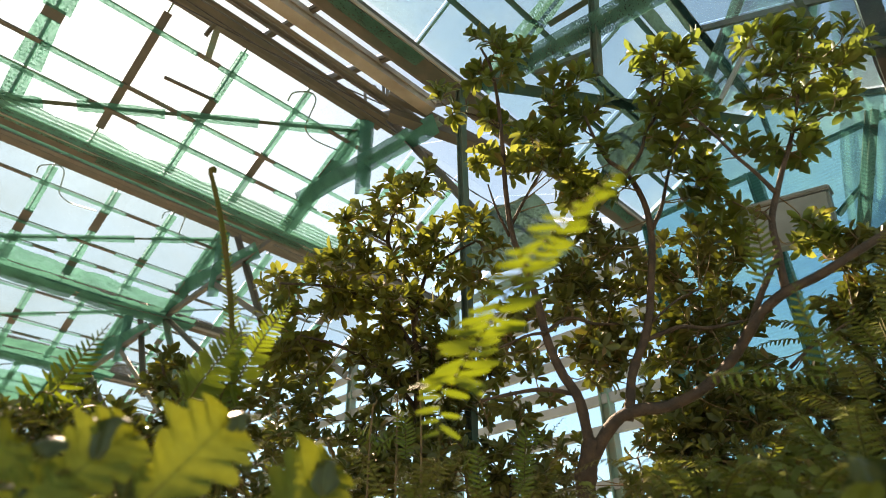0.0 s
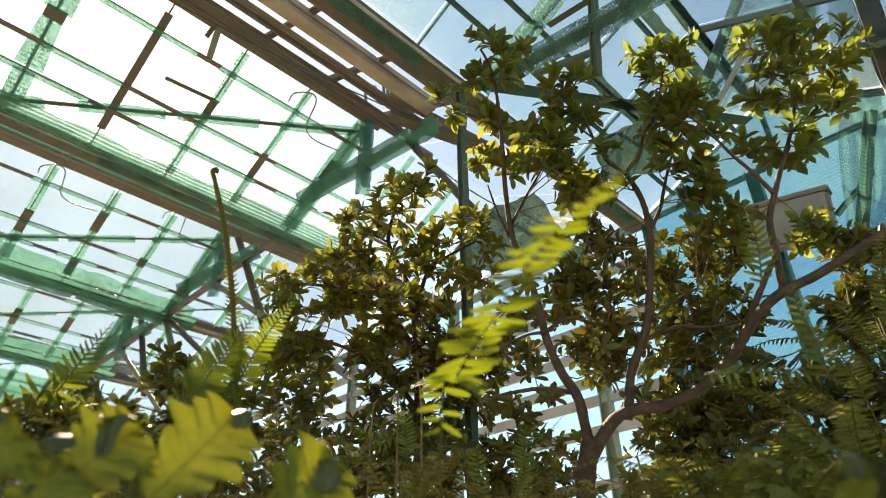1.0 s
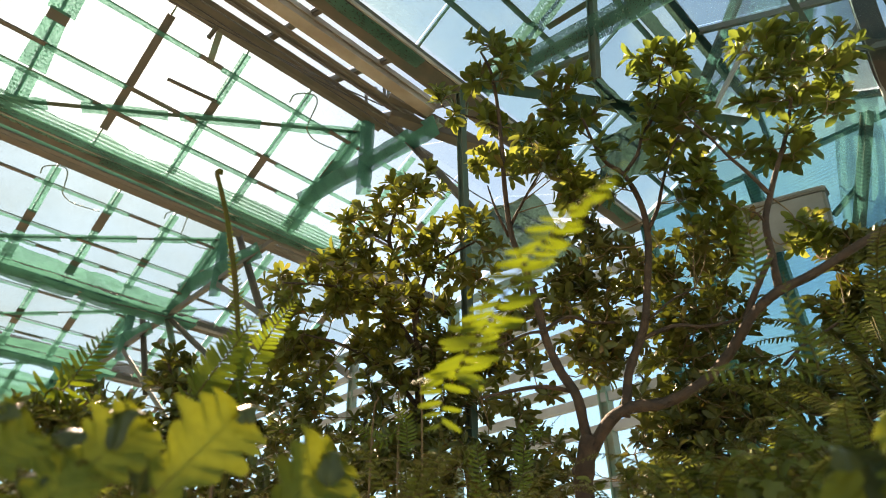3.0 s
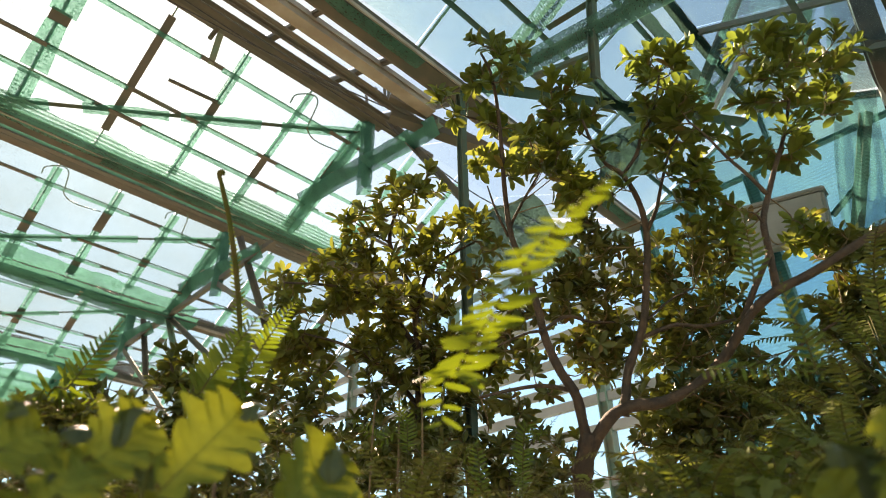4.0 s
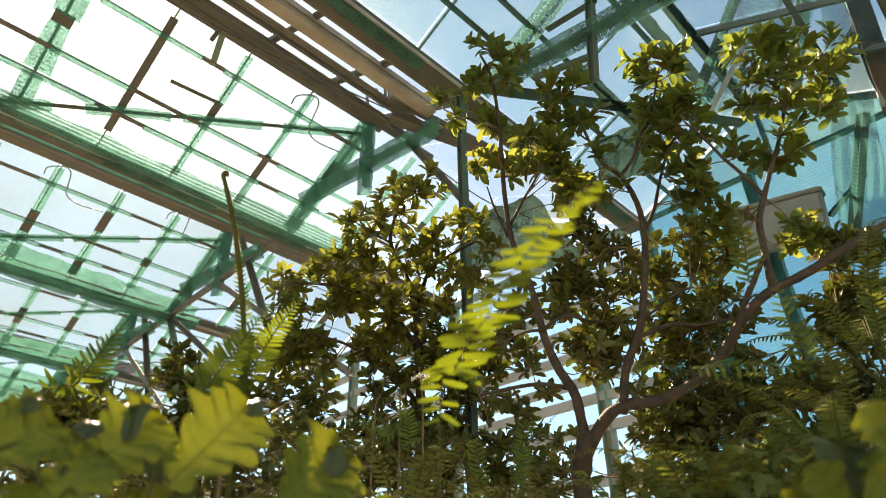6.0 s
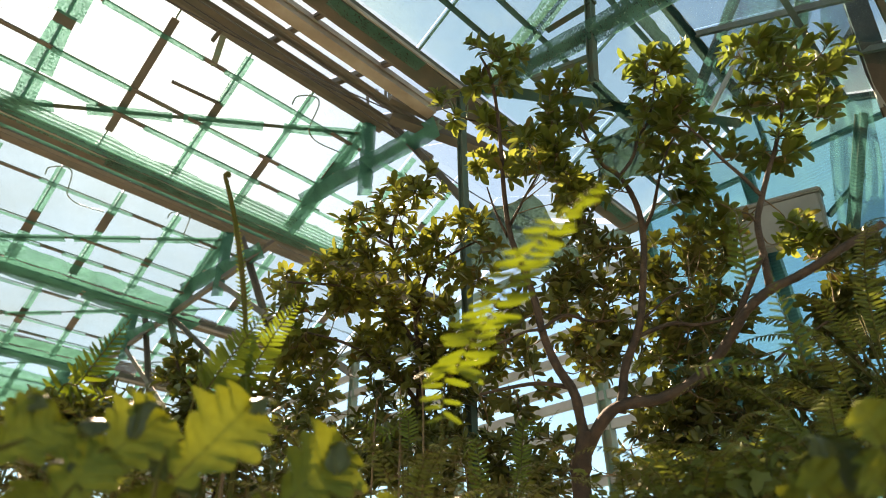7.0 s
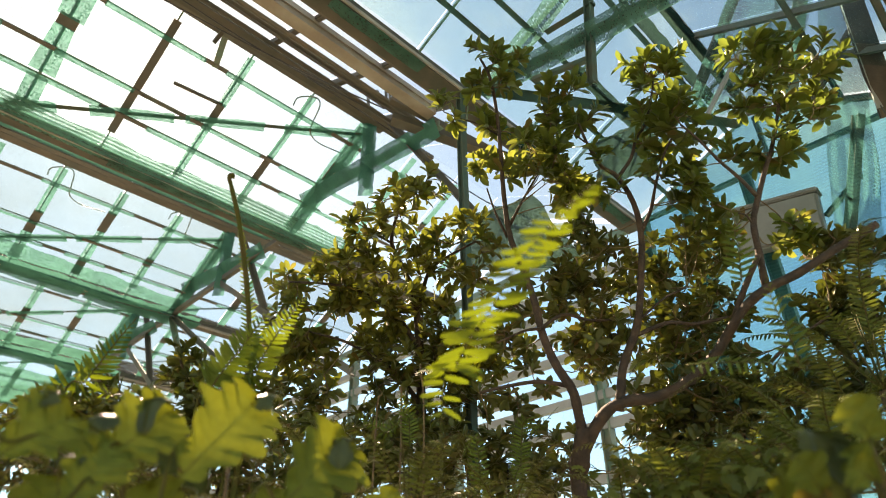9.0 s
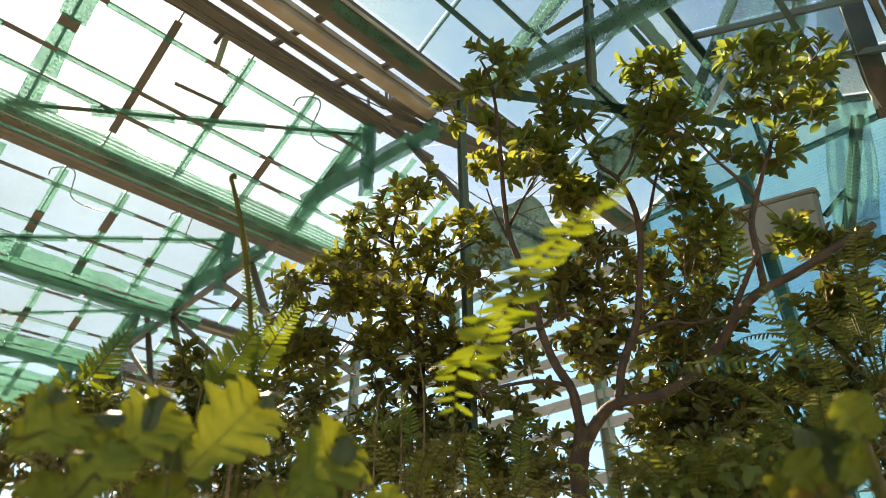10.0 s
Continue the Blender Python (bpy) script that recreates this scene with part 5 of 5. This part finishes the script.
bushy.crown((2.450, 2.022, 2.046), 0.095, 0.080, 8)
bushy.crown((1.751, 2.488, 2.297), 0.084, 0.072, 6)
bushy.finish()

# ---------------------------------------------------------------- low dark shrubs that close the bed behind
def hedge(label, ground_at, stems, seed, leaf=0.066):
    h = Shrub(label, "shrub", (0, 0, 0), seed, leaf, LEAF_DEEP_SHADE)
    for top, r in stems:
        g = Vector(ground_at)
        t = Vector(top)
        h.limb("stem", [g, g.lerp(t, 0.5) + Vector((0.03, -0.02, 0.08)), t], 0.014, 0.005, 12, 7)
    return h


low = hedge("low dark evergreen shrub behind the ferns", (2.067, 2.740, 0.0), (((1.867, 2.791, 1.736), 1), ((2.189, 2.529, 1.745), 1), ((2.460, 2.293, 1.688), 1)), 31)
low.crown((1.773, 2.857, 1.733), 0.235, 0.176, 33)
low.crown((2.080, 2.669, 1.634), 0.266, 0.176, 39)
low.crown((2.387, 2.391, 1.635), 0.266, 0.176, 39)
low.crown((1.870, 2.745, 1.448), 0.313, 0.142, 36)
low.crown((2.303, 2.388, 1.426), 0.342, 0.142, 39)
low.finish()
low = hedge("low dark evergreen shrub beside the trunk", (3.006, 1.483, 0.0), (((2.903, 1.565, 1.572), 1), ((3.017, 1.306, 1.652), 1), ((3.129, 1.044, 1.672), 1)), 32)
low.crown((2.971, 1.318, 1.757), 0.228, 0.142, 39)
low.crown((3.108, 1.049, 1.724), 0.256, 0.170, 48)
low.crown((2.984, 1.428, 1.561), 0.199, 0.142, 33)
low.crown((3.027, 1.142, 1.440), 0.302, 0.165, 51)
low.crown((3.005, 0.823, 1.501), 0.239, 0.213, 51)
low.crown((2.637, 2.002, 1.468), 0.199, 0.114, 30)
low.crown((2.765, 1.867, 1.603), 0.087, 0.174, 10)
low.finish()
low = hedge("dark shrub at the foot of the end wall", (3.211, 0.721, 0.0), (((3.110, 0.583, 1.793), 1), ((3.059, 0.351, 2.049), 1), ((3.140, 0.350, 1.861), 1)), 33)
low.crown((3.094, 0.541, 2.019), 0.112, 0.196, 26)
low.crown((2.951, 0.390, 2.251), 0.110, 0.110, 14)
low.crown((3.192, 0.785, 1.761), 0.170, 0.114, 22)
low.crown((3.005, 0.342, 2.166), 0.165, 0.165, 33)
low.crown((3.085, 0.463, 1.935), 0.165, 0.192, 39)
low.crown((3.133, 0.618, 1.705), 0.192, 0.165, 39)
low.crown((3.097, 0.558, 1.467), 0.213, 0.213, 42)
low.finish()
low = hedge("low leafy shrub behind the broad leaves", (0.817, 2.431, 0.0), (((0.649, 2.463, 1.356), 1), ((0.932, 2.328, 1.420), 1), ((1.127, 2.207, 1.474), 1)), 34, 0.06)
low.crown((0.553, 2.481, 1.400), 0.216, 0.097, 50)
low.crown((0.809, 2.380, 1.427), 0.238, 0.107, 56)
low.crown((1.069, 2.234, 1.489), 0.173, 0.140, 50)
low.crown((0.648, 2.364, 1.248), 0.330, 0.103, 60)
low.crown((1.057, 2.174, 1.276), 0.309, 0.103, 60)
low.finish()

low = hedge("dark leafy shrub under the taller shrubs", (2.050, 1.800, 0.0), (((1.977, 2.279, 1.547), 1), ((2.212, 2.064, 1.521), 1), ((2.381, 1.934, 1.474), 1)), 35)
low.crown((1.921, 2.216, 1.546), 0.127, 0.108, 18)
low.crown((2.097, 2.027, 1.516), 0.127, 0.108, 18)
low.crown((2.228, 1.867, 1.539), 0.079, 0.067, 7)
low.crown((2.406, 1.839, 1.442), 0.096, 0.082, 10)
low.crown((1.823, 2.332, 1.450), 0.127, 0.108, 18)
low.crown((2.130, 2.209, 1.425), 0.127, 0.108, 18)
low.crown((2.321, 2.019, 1.415), 0.118, 0.101, 15)
low.crown((2.507, 1.835, 1.380), 0.079, 0.067, 7)
low.finish()
low = hedge("dark leafy shrub beside the leaning limb", (2.450, 1.150, 0.0), (((2.764, 1.400, 1.545), 1), ((2.921, 1.262, 1.520), 1)), 36)
low.crown((2.715, 1.363, 1.593), 0.094, 0.080, 10)
low.crown((2.903, 1.321, 1.528), 0.125, 0.106, 17)
low.crown((2.805, 1.518, 1.438), 0.089, 0.076, 9)
low.crown((3.086, 0.882, 1.733), 0.080, 0.068, 7)
low.finish()


plume = thing("feathery_shrub", "dark blue-green shrub of fine feathery sprays", "shrub")
bar("stem", (3.149, 1.256, 0.0), (3.149, 1.256, 2.024), 0.04, 0.04, BARK, plume, ROUND)
for k, (a, b) in enumerate((((3.084, 1.279, 2.073), (2.843, 1.290, 2.148)), ((3.101, 1.245, 2.092), (2.898, 1.181, 2.208)), ((3.125, 1.218, 2.095), (2.974, 1.094, 2.219)), ((3.158, 1.195, 2.084), (3.081, 1.019, 2.181)), ((3.125, 1.257, 2.050), (2.976, 1.221, 2.073)), ((3.152, 1.227, 2.054), (3.063, 1.124, 2.084)), ((3.184, 1.202, 2.046), (3.165, 1.043, 2.058)), ((3.108, 1.284, 2.039), (2.921, 1.309, 2.037)))):
    a, b = Vector(a), Vector(b)
    out = (b - a).normalized()
    for j in range(3):
        tip = b + Vector((0.1 * math.sin(k * 2 + j * 2.1), 0.1 * math.cos(k * 3 + j * 2.1), 0.05 - 0.06 * j))
        spray = frond(plume, [a, a.lerp(tip, 0.5) + Vector((0, 0, 0.05)), tip, tip + out * 0.1 - Vector((0, 0, 0.09))], 0.07, 0.2, 0.009, (-0.5, -0.5, 0.6), False, 0.003, 300 + 3 * k + j, 20, 0.7)


# ---------------------------------------------------------------- ferns
crozier = thing("fern", "young fern with an upright curled fiddlehead and light fronds", "fern", group="ferns in the bed")
tube("fiddlehead", [(1.025, 2.014, 0.000), (1.003, 1.972, 1.402), (0.952, 1.911, 1.610), (0.870, 1.845, 1.816), (0.764, 1.773, 2.013), (0.689, 1.729, 2.120), (0.665, 1.716, 2.152), (0.673, 1.706, 2.160), (0.678, 1.713, 2.148)], 0.0115, 0.0065, STALK, crozier, 40, 8, 0.08, random.Random(4), "hairy curled fiddlehead")
frond(crozier, [(1.003, 1.972, 1.402), (0.952, 1.911, 1.610), (0.870, 1.845, 1.816), (0.764, 1.773, 2.013), (0.689, 1.729, 2.120)], 0.0432, 0.0, 0.0149, (-0.3, -0.75, -0.5), True, 0.0045, 11, 30, 0.5, 0.2)
frond(crozier, [(1.025, 2.014, 0.000), (0.952, 1.962, 1.389), (0.945, 1.837, 1.546), (0.973, 1.745, 1.689), (1.034, 1.696, 1.821)], 0.0747, 0.3, 0.0158, (-0.35, -0.7, -0.3), True, 0.0045, 12, shape=ONE_FULL)
frond(crozier, [(0.959, 2.059, 0.000), (0.829, 1.982, 1.335), (0.822, 1.873, 1.469), (0.858, 1.742, 1.613), (0.884, 1.674, 1.706)], 0.0813, 0.35, 0.0158, (-0.35, -0.7, -0.3), True, 0.0045, 13, shape=ONE_FULL)

side_fern = thing("fern", "light green fern with browning lower fronds", "fern", group="ferns in the bed")
frond(side_fern, [(0.572, 2.503, 0.000), (0.516, 2.384, 1.374), (0.553, 2.265, 1.524), (0.587, 2.161, 1.652), (0.613, 2.118, 1.726)], 0.0891, 0.3, 0.0196, (-0.2, -0.85, -0.3), True, 0.0045, 14)
frond(side_fern, [(0.803, 2.419, 0.000), (0.755, 2.402, 1.364), (0.629, 2.390, 1.534), (0.514, 2.426, 1.536)], 0.0783, 0.3, 0.0257, (-0.2, -0.85, -0.3), True, 0.0045, 15)

BRIGHT_AT = Vector((1.077, 1.087, 0.0))
bright = thing("fern_frond", "long bright yellow-green fern frond stirring in the draught", "fern", BRIGHT_AT)
frond(bright, [Vector(p) - BRIGHT_AT for p in (BRIGHT_AT, (1.047, 1.048, 1.219), (0.981, 0.925, 1.321), (0.947, 0.796, 1.392), (0.898, 0.660, 1.449), (0.836, 0.514, 1.459), (0.752, 0.350, 1.438))], 0.077, 0.18, 0.0255, (-0.55, -0.5, -0.2), True, 0.003, 16, 60, 0.0, 0.0, None, (0.707, -0.707, -0.01), ONE_BROAD, 0.28, 0.3)

for i, (b, n, ln, wd, tall_by) in enumerate((
        ((1.932, 0.858, 1.027), 9, 0.4, 0.045, 0.5), ((2.024, 0.660, 1.016), 9, 0.4, 0.045, 0.5), ((2.192, 0.495, 1.100), 9, 0.45, 0.05, 0.6),
        ((1.709, 1.409, 1.026), 9, 0.42, 0.04, 0.5), ((1.405, 1.556, 1.018), 9, 0.42, 0.04, 0.5), ((1.193, 1.724, 1.048), 8, 0.4, 0.04, 0.5),
        ((2.136, 1.208, 1.073), 9, 0.42, 0.04, 0.5), ((2.736, 0.391, 1.531), 10, 0.6, 0.05, 0.6), ((2.760, 0.510, 1.356), 10, 0.6, 0.05, 0.6),
        ((2.746, 1.008, 1.224), 9, 0.5, 0.045, 0.5), ((0.708, 2.002, 1.036), 9, 0.4, 0.04, 0.5), ((0.500, 1.955, 1.016), 8, 0.35, 0.04, 0.5))):
    fern_clump("dark green sword fern in the planted bed", b, n, ln * 1.2, wd * 1.2, 20 + i, 0.8, tall_by)

small = thing("fern", "small light green fern in front of the shrubs", "fern", group="ferns in the bed")
frond(small, [(1.458, 1.618, 0.0), (1.428, 1.615, 1.278), (1.336, 1.628, 1.366), (1.212, 1.669, 1.429)], 0.0338, 0.45, 0.0145, (-0.4, -0.7, -0.2), True, 0.003, 71, shape=ONE_FULL)
frond(small, [(1.763, 1.960, 0.0), (1.735, 1.925, 1.441), (1.688, 1.911, 1.566), (1.634, 1.896, 1.694)], 0.0483, 0.35, 0.0145, (-0.5, -0.6, -0.4), True, 0.0025, 72)
frond(small, [(2.043, 1.670, 0.0), (2.056, 1.594, 1.413), (2.065, 1.506, 1.487), (2.078, 1.404, 1.562)], 0.0543, 0.3, 0.0145, (-0.6, -0.5, -0.3), True, 0.0025, 73)
frond(small, [(1.726, 1.510, 0.0), (1.702, 1.510, 1.283), (1.651, 1.541, 1.337), (1.577, 1.608, 1.357)], 0.0483, 0.3, 0.0157, (-0.3, -0.4, 0.8), True, 0.0025, 74)
narrow = Shrub("small upright shrub with narrow dark leaves", "shrub", (0, 0, 0), 41, 0.06, LEAF_DEEP_SHADE)
narrow.limb("stem", [(1.159, 2.660, 0.0), (1.081, 2.620, 1.550), (0.969, 2.570, 1.803)], 0.0121, 0.0048, 12, 6)
narrow.limb("stem", [(1.159, 2.660, 0.0), (1.114, 2.602, 1.553), (1.063, 2.540, 1.771)], 0.0109, 0.0048, 12, 6)
narrow.crown((0.991, 2.579, 1.762), 0.074, 0.110, 16)
narrow.crown((1.084, 2.558, 1.705), 0.074, 0.098, 12)
narrow.crown((0.757, 2.721, 1.645), 0.086, 0.098, 10)
narrow.finish()
stays = thing("cane", "thin bare canes among the ferns", "cane", group="canes")
for a, b, c in (((1.814, 2.070, 0.0), (1.763, 2.013, 1.556), (1.716, 1.980, 1.710)), ((1.882, 2.006, 0.0), (1.846, 1.956, 1.512), (1.758, 1.891, 1.799)), ((1.798, 2.236, 0.0), (1.760, 2.184, 1.541), (1.735, 2.120, 1.724)), ((0.849, 1.650, 0.0), (0.800, 1.637, 1.231), (0.766, 1.625, 1.315))):
    tube("cane", [a, b, c], 0.0060, 0.0036, TWIG, stays, 14, 6)
loop = thing("cable", "black cable hanging in an arc by the end stays", "cable", group="roof cables")
tube("cable", [(4.4, -0.02, 4.75), (4.544, 0.027, 4.471), (4.712, 0.048, 4.255), (4.9, 0.0, 4.0), (5.05, -0.2, 3.9)], 0.009, 0.009, CABLE, loop, 18, 6)

# hanging fronds on the tall shrub's side
hanger = thing("fern", "hanging fern with drooping light green fronds", "fern", group="ferns in the bed")
frond(hanger, [(1.940, 0.537, 1.752), (1.904, 0.510, 1.830), (1.863, 0.490, 1.910), (1.829, 0.472, 1.973)], 0.0604, 0.0, 0.0193, (-0.8, -0.35, -0.4), True, 0.003, 61)
frond(hanger, [(1.976, 0.457, 1.438), (1.941, 0.449, 1.530), (1.895, 0.453, 1.626), (1.854, 0.436, 1.717)], 0.0580, 0.0, 0.0217, (-0.8, -0.35, -0.4), True, 0.003, 62)
frond(hanger, [(1.741, 0.699, 1.452), (1.744, 0.562, 1.423), (1.745, 0.427, 1.377), (1.731, 0.337, 1.313)], 0.0543, 0.0, 0.0217, (-0.7, -0.4, 0.5), True, 0.003, 63)

# broad lobed leaves close by
near_plant = thing("lobed_plant", "yellow-green plant with broad lobed leaves", "plant", group="broad-leaved plants")
lobed_leaf(near_plant, (0.516, 1.277, 1.045), (0.643, 1.224, 1.233), 0.1025, (-0.3, -0.8, -0.1), 1)
lobed_leaf(near_plant, (0.374, 1.332, 1.054), (0.493, 1.317, 1.196), 0.0895, (-0.3, -0.8, -0.1), 2)
lobed_leaf(near_plant, (0.208, 1.347, 1.051), (0.314, 1.361, 1.157), 0.0846, (-0.3, -0.8, -0.1), 3)
lobed_leaf(near_plant, (0.732, 1.224, 1.009), (0.869, 1.180, 1.172), 0.1042, (-0.3, -0.8, -0.1), 4)
lobed_leaf(near_plant, (0.331, 1.330, 0.973), (0.392, 1.312, 1.104), 0.0698, (-0.3, -0.8, -0.1), 5)
lobed_leaf(near_plant, (0.459, 1.452, 1.051), (0.475, 1.446, 1.178), 0.0698, (-0.5, -0.6, 0.5), 9, 4)
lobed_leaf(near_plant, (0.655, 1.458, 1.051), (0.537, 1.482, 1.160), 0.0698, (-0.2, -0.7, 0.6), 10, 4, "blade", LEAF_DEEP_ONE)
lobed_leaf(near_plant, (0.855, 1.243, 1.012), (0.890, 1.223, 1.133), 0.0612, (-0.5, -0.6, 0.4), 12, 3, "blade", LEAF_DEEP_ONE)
tube("stem", [(0.516, 1.293, 0.0), (0.494, 1.294, 1.014), (0.517, 1.273, 1.055)], 0.0049, 0.0036, STALK, near_plant)
tube("stem", [(0.516, 1.293, 0.0), (0.431, 1.321, 1.011), (0.351, 1.336, 1.071)], 0.0049, 0.0036, STALK, near_plant)
tube("stem", [(0.516, 1.293, 0.0), (0.331, 1.360, 1.005), (0.198, 1.342, 1.077)], 0.0049, 0.0036, STALK, near_plant)
tube("stem", [(0.516, 1.293, 0.0), (0.642, 1.231, 0.961), (0.732, 1.224, 1.009)], 0.0049, 0.0036, STALK, near_plant)
tube("stem", [(0.516, 1.293, 0.0), (0.389, 1.314, 0.949), (0.328, 1.329, 0.981)], 0.0049, 0.0036, STALK, near_plant)
for k, (b, t, w) in enumerate((((0.353, 1.486, 0.924), (0.357, 1.509, 1.063), 0.05), ((0.583, 1.397, 0.920), (0.520, 1.447, 1.068), 0.045),
                               ((0.787, 1.412, 0.931), (0.821, 1.410, 1.089), 0.04), ((0.979, 1.234, 0.941), (1.006, 1.176, 1.074), 0.035))):
    lobed_leaf(near_plant, b, t, w * 1.6, (-0.35, -0.75, 0.15 * (k % 3)), 40 + k, 4)
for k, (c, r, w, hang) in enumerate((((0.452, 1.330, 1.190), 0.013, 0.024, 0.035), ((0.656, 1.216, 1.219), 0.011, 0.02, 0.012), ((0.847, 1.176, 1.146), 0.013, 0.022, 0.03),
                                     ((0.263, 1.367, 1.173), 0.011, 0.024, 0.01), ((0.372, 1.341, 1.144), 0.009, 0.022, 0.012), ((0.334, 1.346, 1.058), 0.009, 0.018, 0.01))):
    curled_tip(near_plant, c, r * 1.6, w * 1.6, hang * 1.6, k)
right_plant = thing("lobed_plant", "broad-leaved plant with yellow-green tips", "plant", group="broad-leaved plants")
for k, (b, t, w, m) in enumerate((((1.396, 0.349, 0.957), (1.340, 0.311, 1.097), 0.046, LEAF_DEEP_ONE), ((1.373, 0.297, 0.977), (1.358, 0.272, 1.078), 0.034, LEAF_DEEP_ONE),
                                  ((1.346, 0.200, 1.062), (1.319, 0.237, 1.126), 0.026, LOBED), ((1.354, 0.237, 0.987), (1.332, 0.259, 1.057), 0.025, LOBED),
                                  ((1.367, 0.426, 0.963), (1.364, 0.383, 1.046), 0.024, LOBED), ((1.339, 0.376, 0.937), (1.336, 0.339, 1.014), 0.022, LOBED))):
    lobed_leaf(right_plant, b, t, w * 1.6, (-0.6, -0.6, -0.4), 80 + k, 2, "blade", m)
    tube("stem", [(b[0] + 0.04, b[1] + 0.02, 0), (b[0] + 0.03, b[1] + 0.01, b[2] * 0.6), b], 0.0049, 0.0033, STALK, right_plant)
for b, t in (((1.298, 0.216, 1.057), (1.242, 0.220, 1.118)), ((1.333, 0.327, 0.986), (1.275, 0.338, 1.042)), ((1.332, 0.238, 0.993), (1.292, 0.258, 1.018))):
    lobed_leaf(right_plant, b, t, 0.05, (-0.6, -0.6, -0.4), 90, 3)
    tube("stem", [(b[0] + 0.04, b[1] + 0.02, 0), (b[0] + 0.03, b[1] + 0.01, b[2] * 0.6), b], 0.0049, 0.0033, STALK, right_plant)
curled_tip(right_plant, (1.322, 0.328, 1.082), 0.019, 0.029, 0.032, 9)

# ivy over the bed
IVY_SHAPE = (np.array([(0, 0, 0), (-0.32, -0.12, -0.03), (-0.55, 0.18, -0.1), (-0.24, 0.38, 0.0), (-0.28, 0.62, -0.05), (0, 1, -0.14), (0.28, 0.62, -0.05), (0.24, 0.38, 0.0), (0.55, 0.18, -0.1), (0.32, -0.12, -0.03), (0, 0.35, 0.06)], float),
             [(10, 0, 1), (10, 1, 2), (10, 2, 3), (10, 3, 4), (10, 4, 5), (10, 5, 6), (10, 6, 7), (10, 7, 8), (10, 8, 9), (10, 9, 0)])


def ivy(label, line, spread, count, seed, size=0.054):
    g = random.Random(seed)
    top = thing("ivy", label, "ivy")
    stems, poses = [], []
    path = smooth_line(line, 40)
    for k in range(count):
        c = path[g.randrange(40)] + Vector((g.uniform(-1, 1) * spread, g.uniform(-1, 1) * spread, g.uniform(-1, 0.6) * spread * 0.6))
        along = Vector((g.uniform(-1, 1), g.uniform(-1, 1), g.uniform(-0.9, 0.1)))
        poses.append(leaf_pose(c, along, Vector((g.uniform(-.9, .1), g.uniform(-.9, .1), 1)), size * g.uniform(0.6, 1.2)))
        if k % 3 == 0:
            low_end = Vector((c.x + 0.05, c.y + 0.05, c.z - 0.14))
            stems.append(tube_data(smooth_line([low_end, c.lerp(low_end, 0.4) + Vector((0.02, 0, 0)), c], 5), 0.0018, 0.0012, 4))
    base = path[20]
    stems.append(tube_data(smooth_line([(base.x, base.y, 0), base], 6), 0.012, 0.006, 6))
    leaf_mass("ivy_leaves", IVY_SHAPE, poses, IVY, top)
    tagged(joined("runner", stems, TWIG, top), kind="stuff")
    return top


ivy("dark ivy trailing over the planted bed", [(2.117, 1.158, 1.268), (2.119, 0.913, 1.249), (2.186, 0.747, 1.276), (2.242, 0.593, 1.284)], 0.14, 260, 7)
ivy("dark ivy trailing over the planted bed", [(1.952, 1.026, 1.139), (1.957, 0.762, 1.124), (2.035, 0.572, 1.122)], 0.12, 220, 8)


def motions():
    # the bright frond sways twice, sideways and a little forwards
    ahead, right = AHEAD, Vector((0.707, -0.707, -0.01))

    def swing(t, side, nod):
        turn = Matrix.Rotation(radians(side), 4, ahead) @ Matrix.Rotation(radians(nod), 4, right)
        return t, Matrix.Translation(BRIGHT_AT) @ turn

    walk(bright, [swing(0.0, 0, 0), swing(1.2, 0.15, 0), swing(2.4, -0.1, 0), swing(3.4, 0.15, 0.1), swing(4.8, 0, 0), swing(5.1, -0.3, 0), swing(5.25, -0.7, -0.2),
                  swing(5.4, -0.1, 0.1), swing(5.5, 1.2, 1.0), swing(5.6, 1.3, 1.0), swing(5.75, 0.5, 0.5), swing(6.1, -0.2, 0), swing(6.6, 0.1, 0),
                  swing(8.0, -0.1, 0), swing(9.4, 0, 0), swing(9.65, -0.4, -0.1), swing(9.8, 0, 0), swing(9.9, 0.9, 0.7), swing(10.0, 1.5, 1.2)])

    # the broad leaves stir in the same gust
    foot = Matrix.Translation((0.516, 1.293, 0.0))
    walk(near_plant, [(t, foot @ Matrix.Rotation(radians(side), 4, ahead) @ foot.inverted()) for t, side in (
        (0.0, 0), (1.3, 0.05), (2.6, -0.05), (4.4, 0), (4.75, -0.15), (5.0, -0.4), (5.25, 0.1), (5.5, 0.2), (5.8, -0.05), (6.4, 0.05), (7.5, 0), (8.6, 0.05), (9.6, 0), (10.0, 0.15))])


motions()
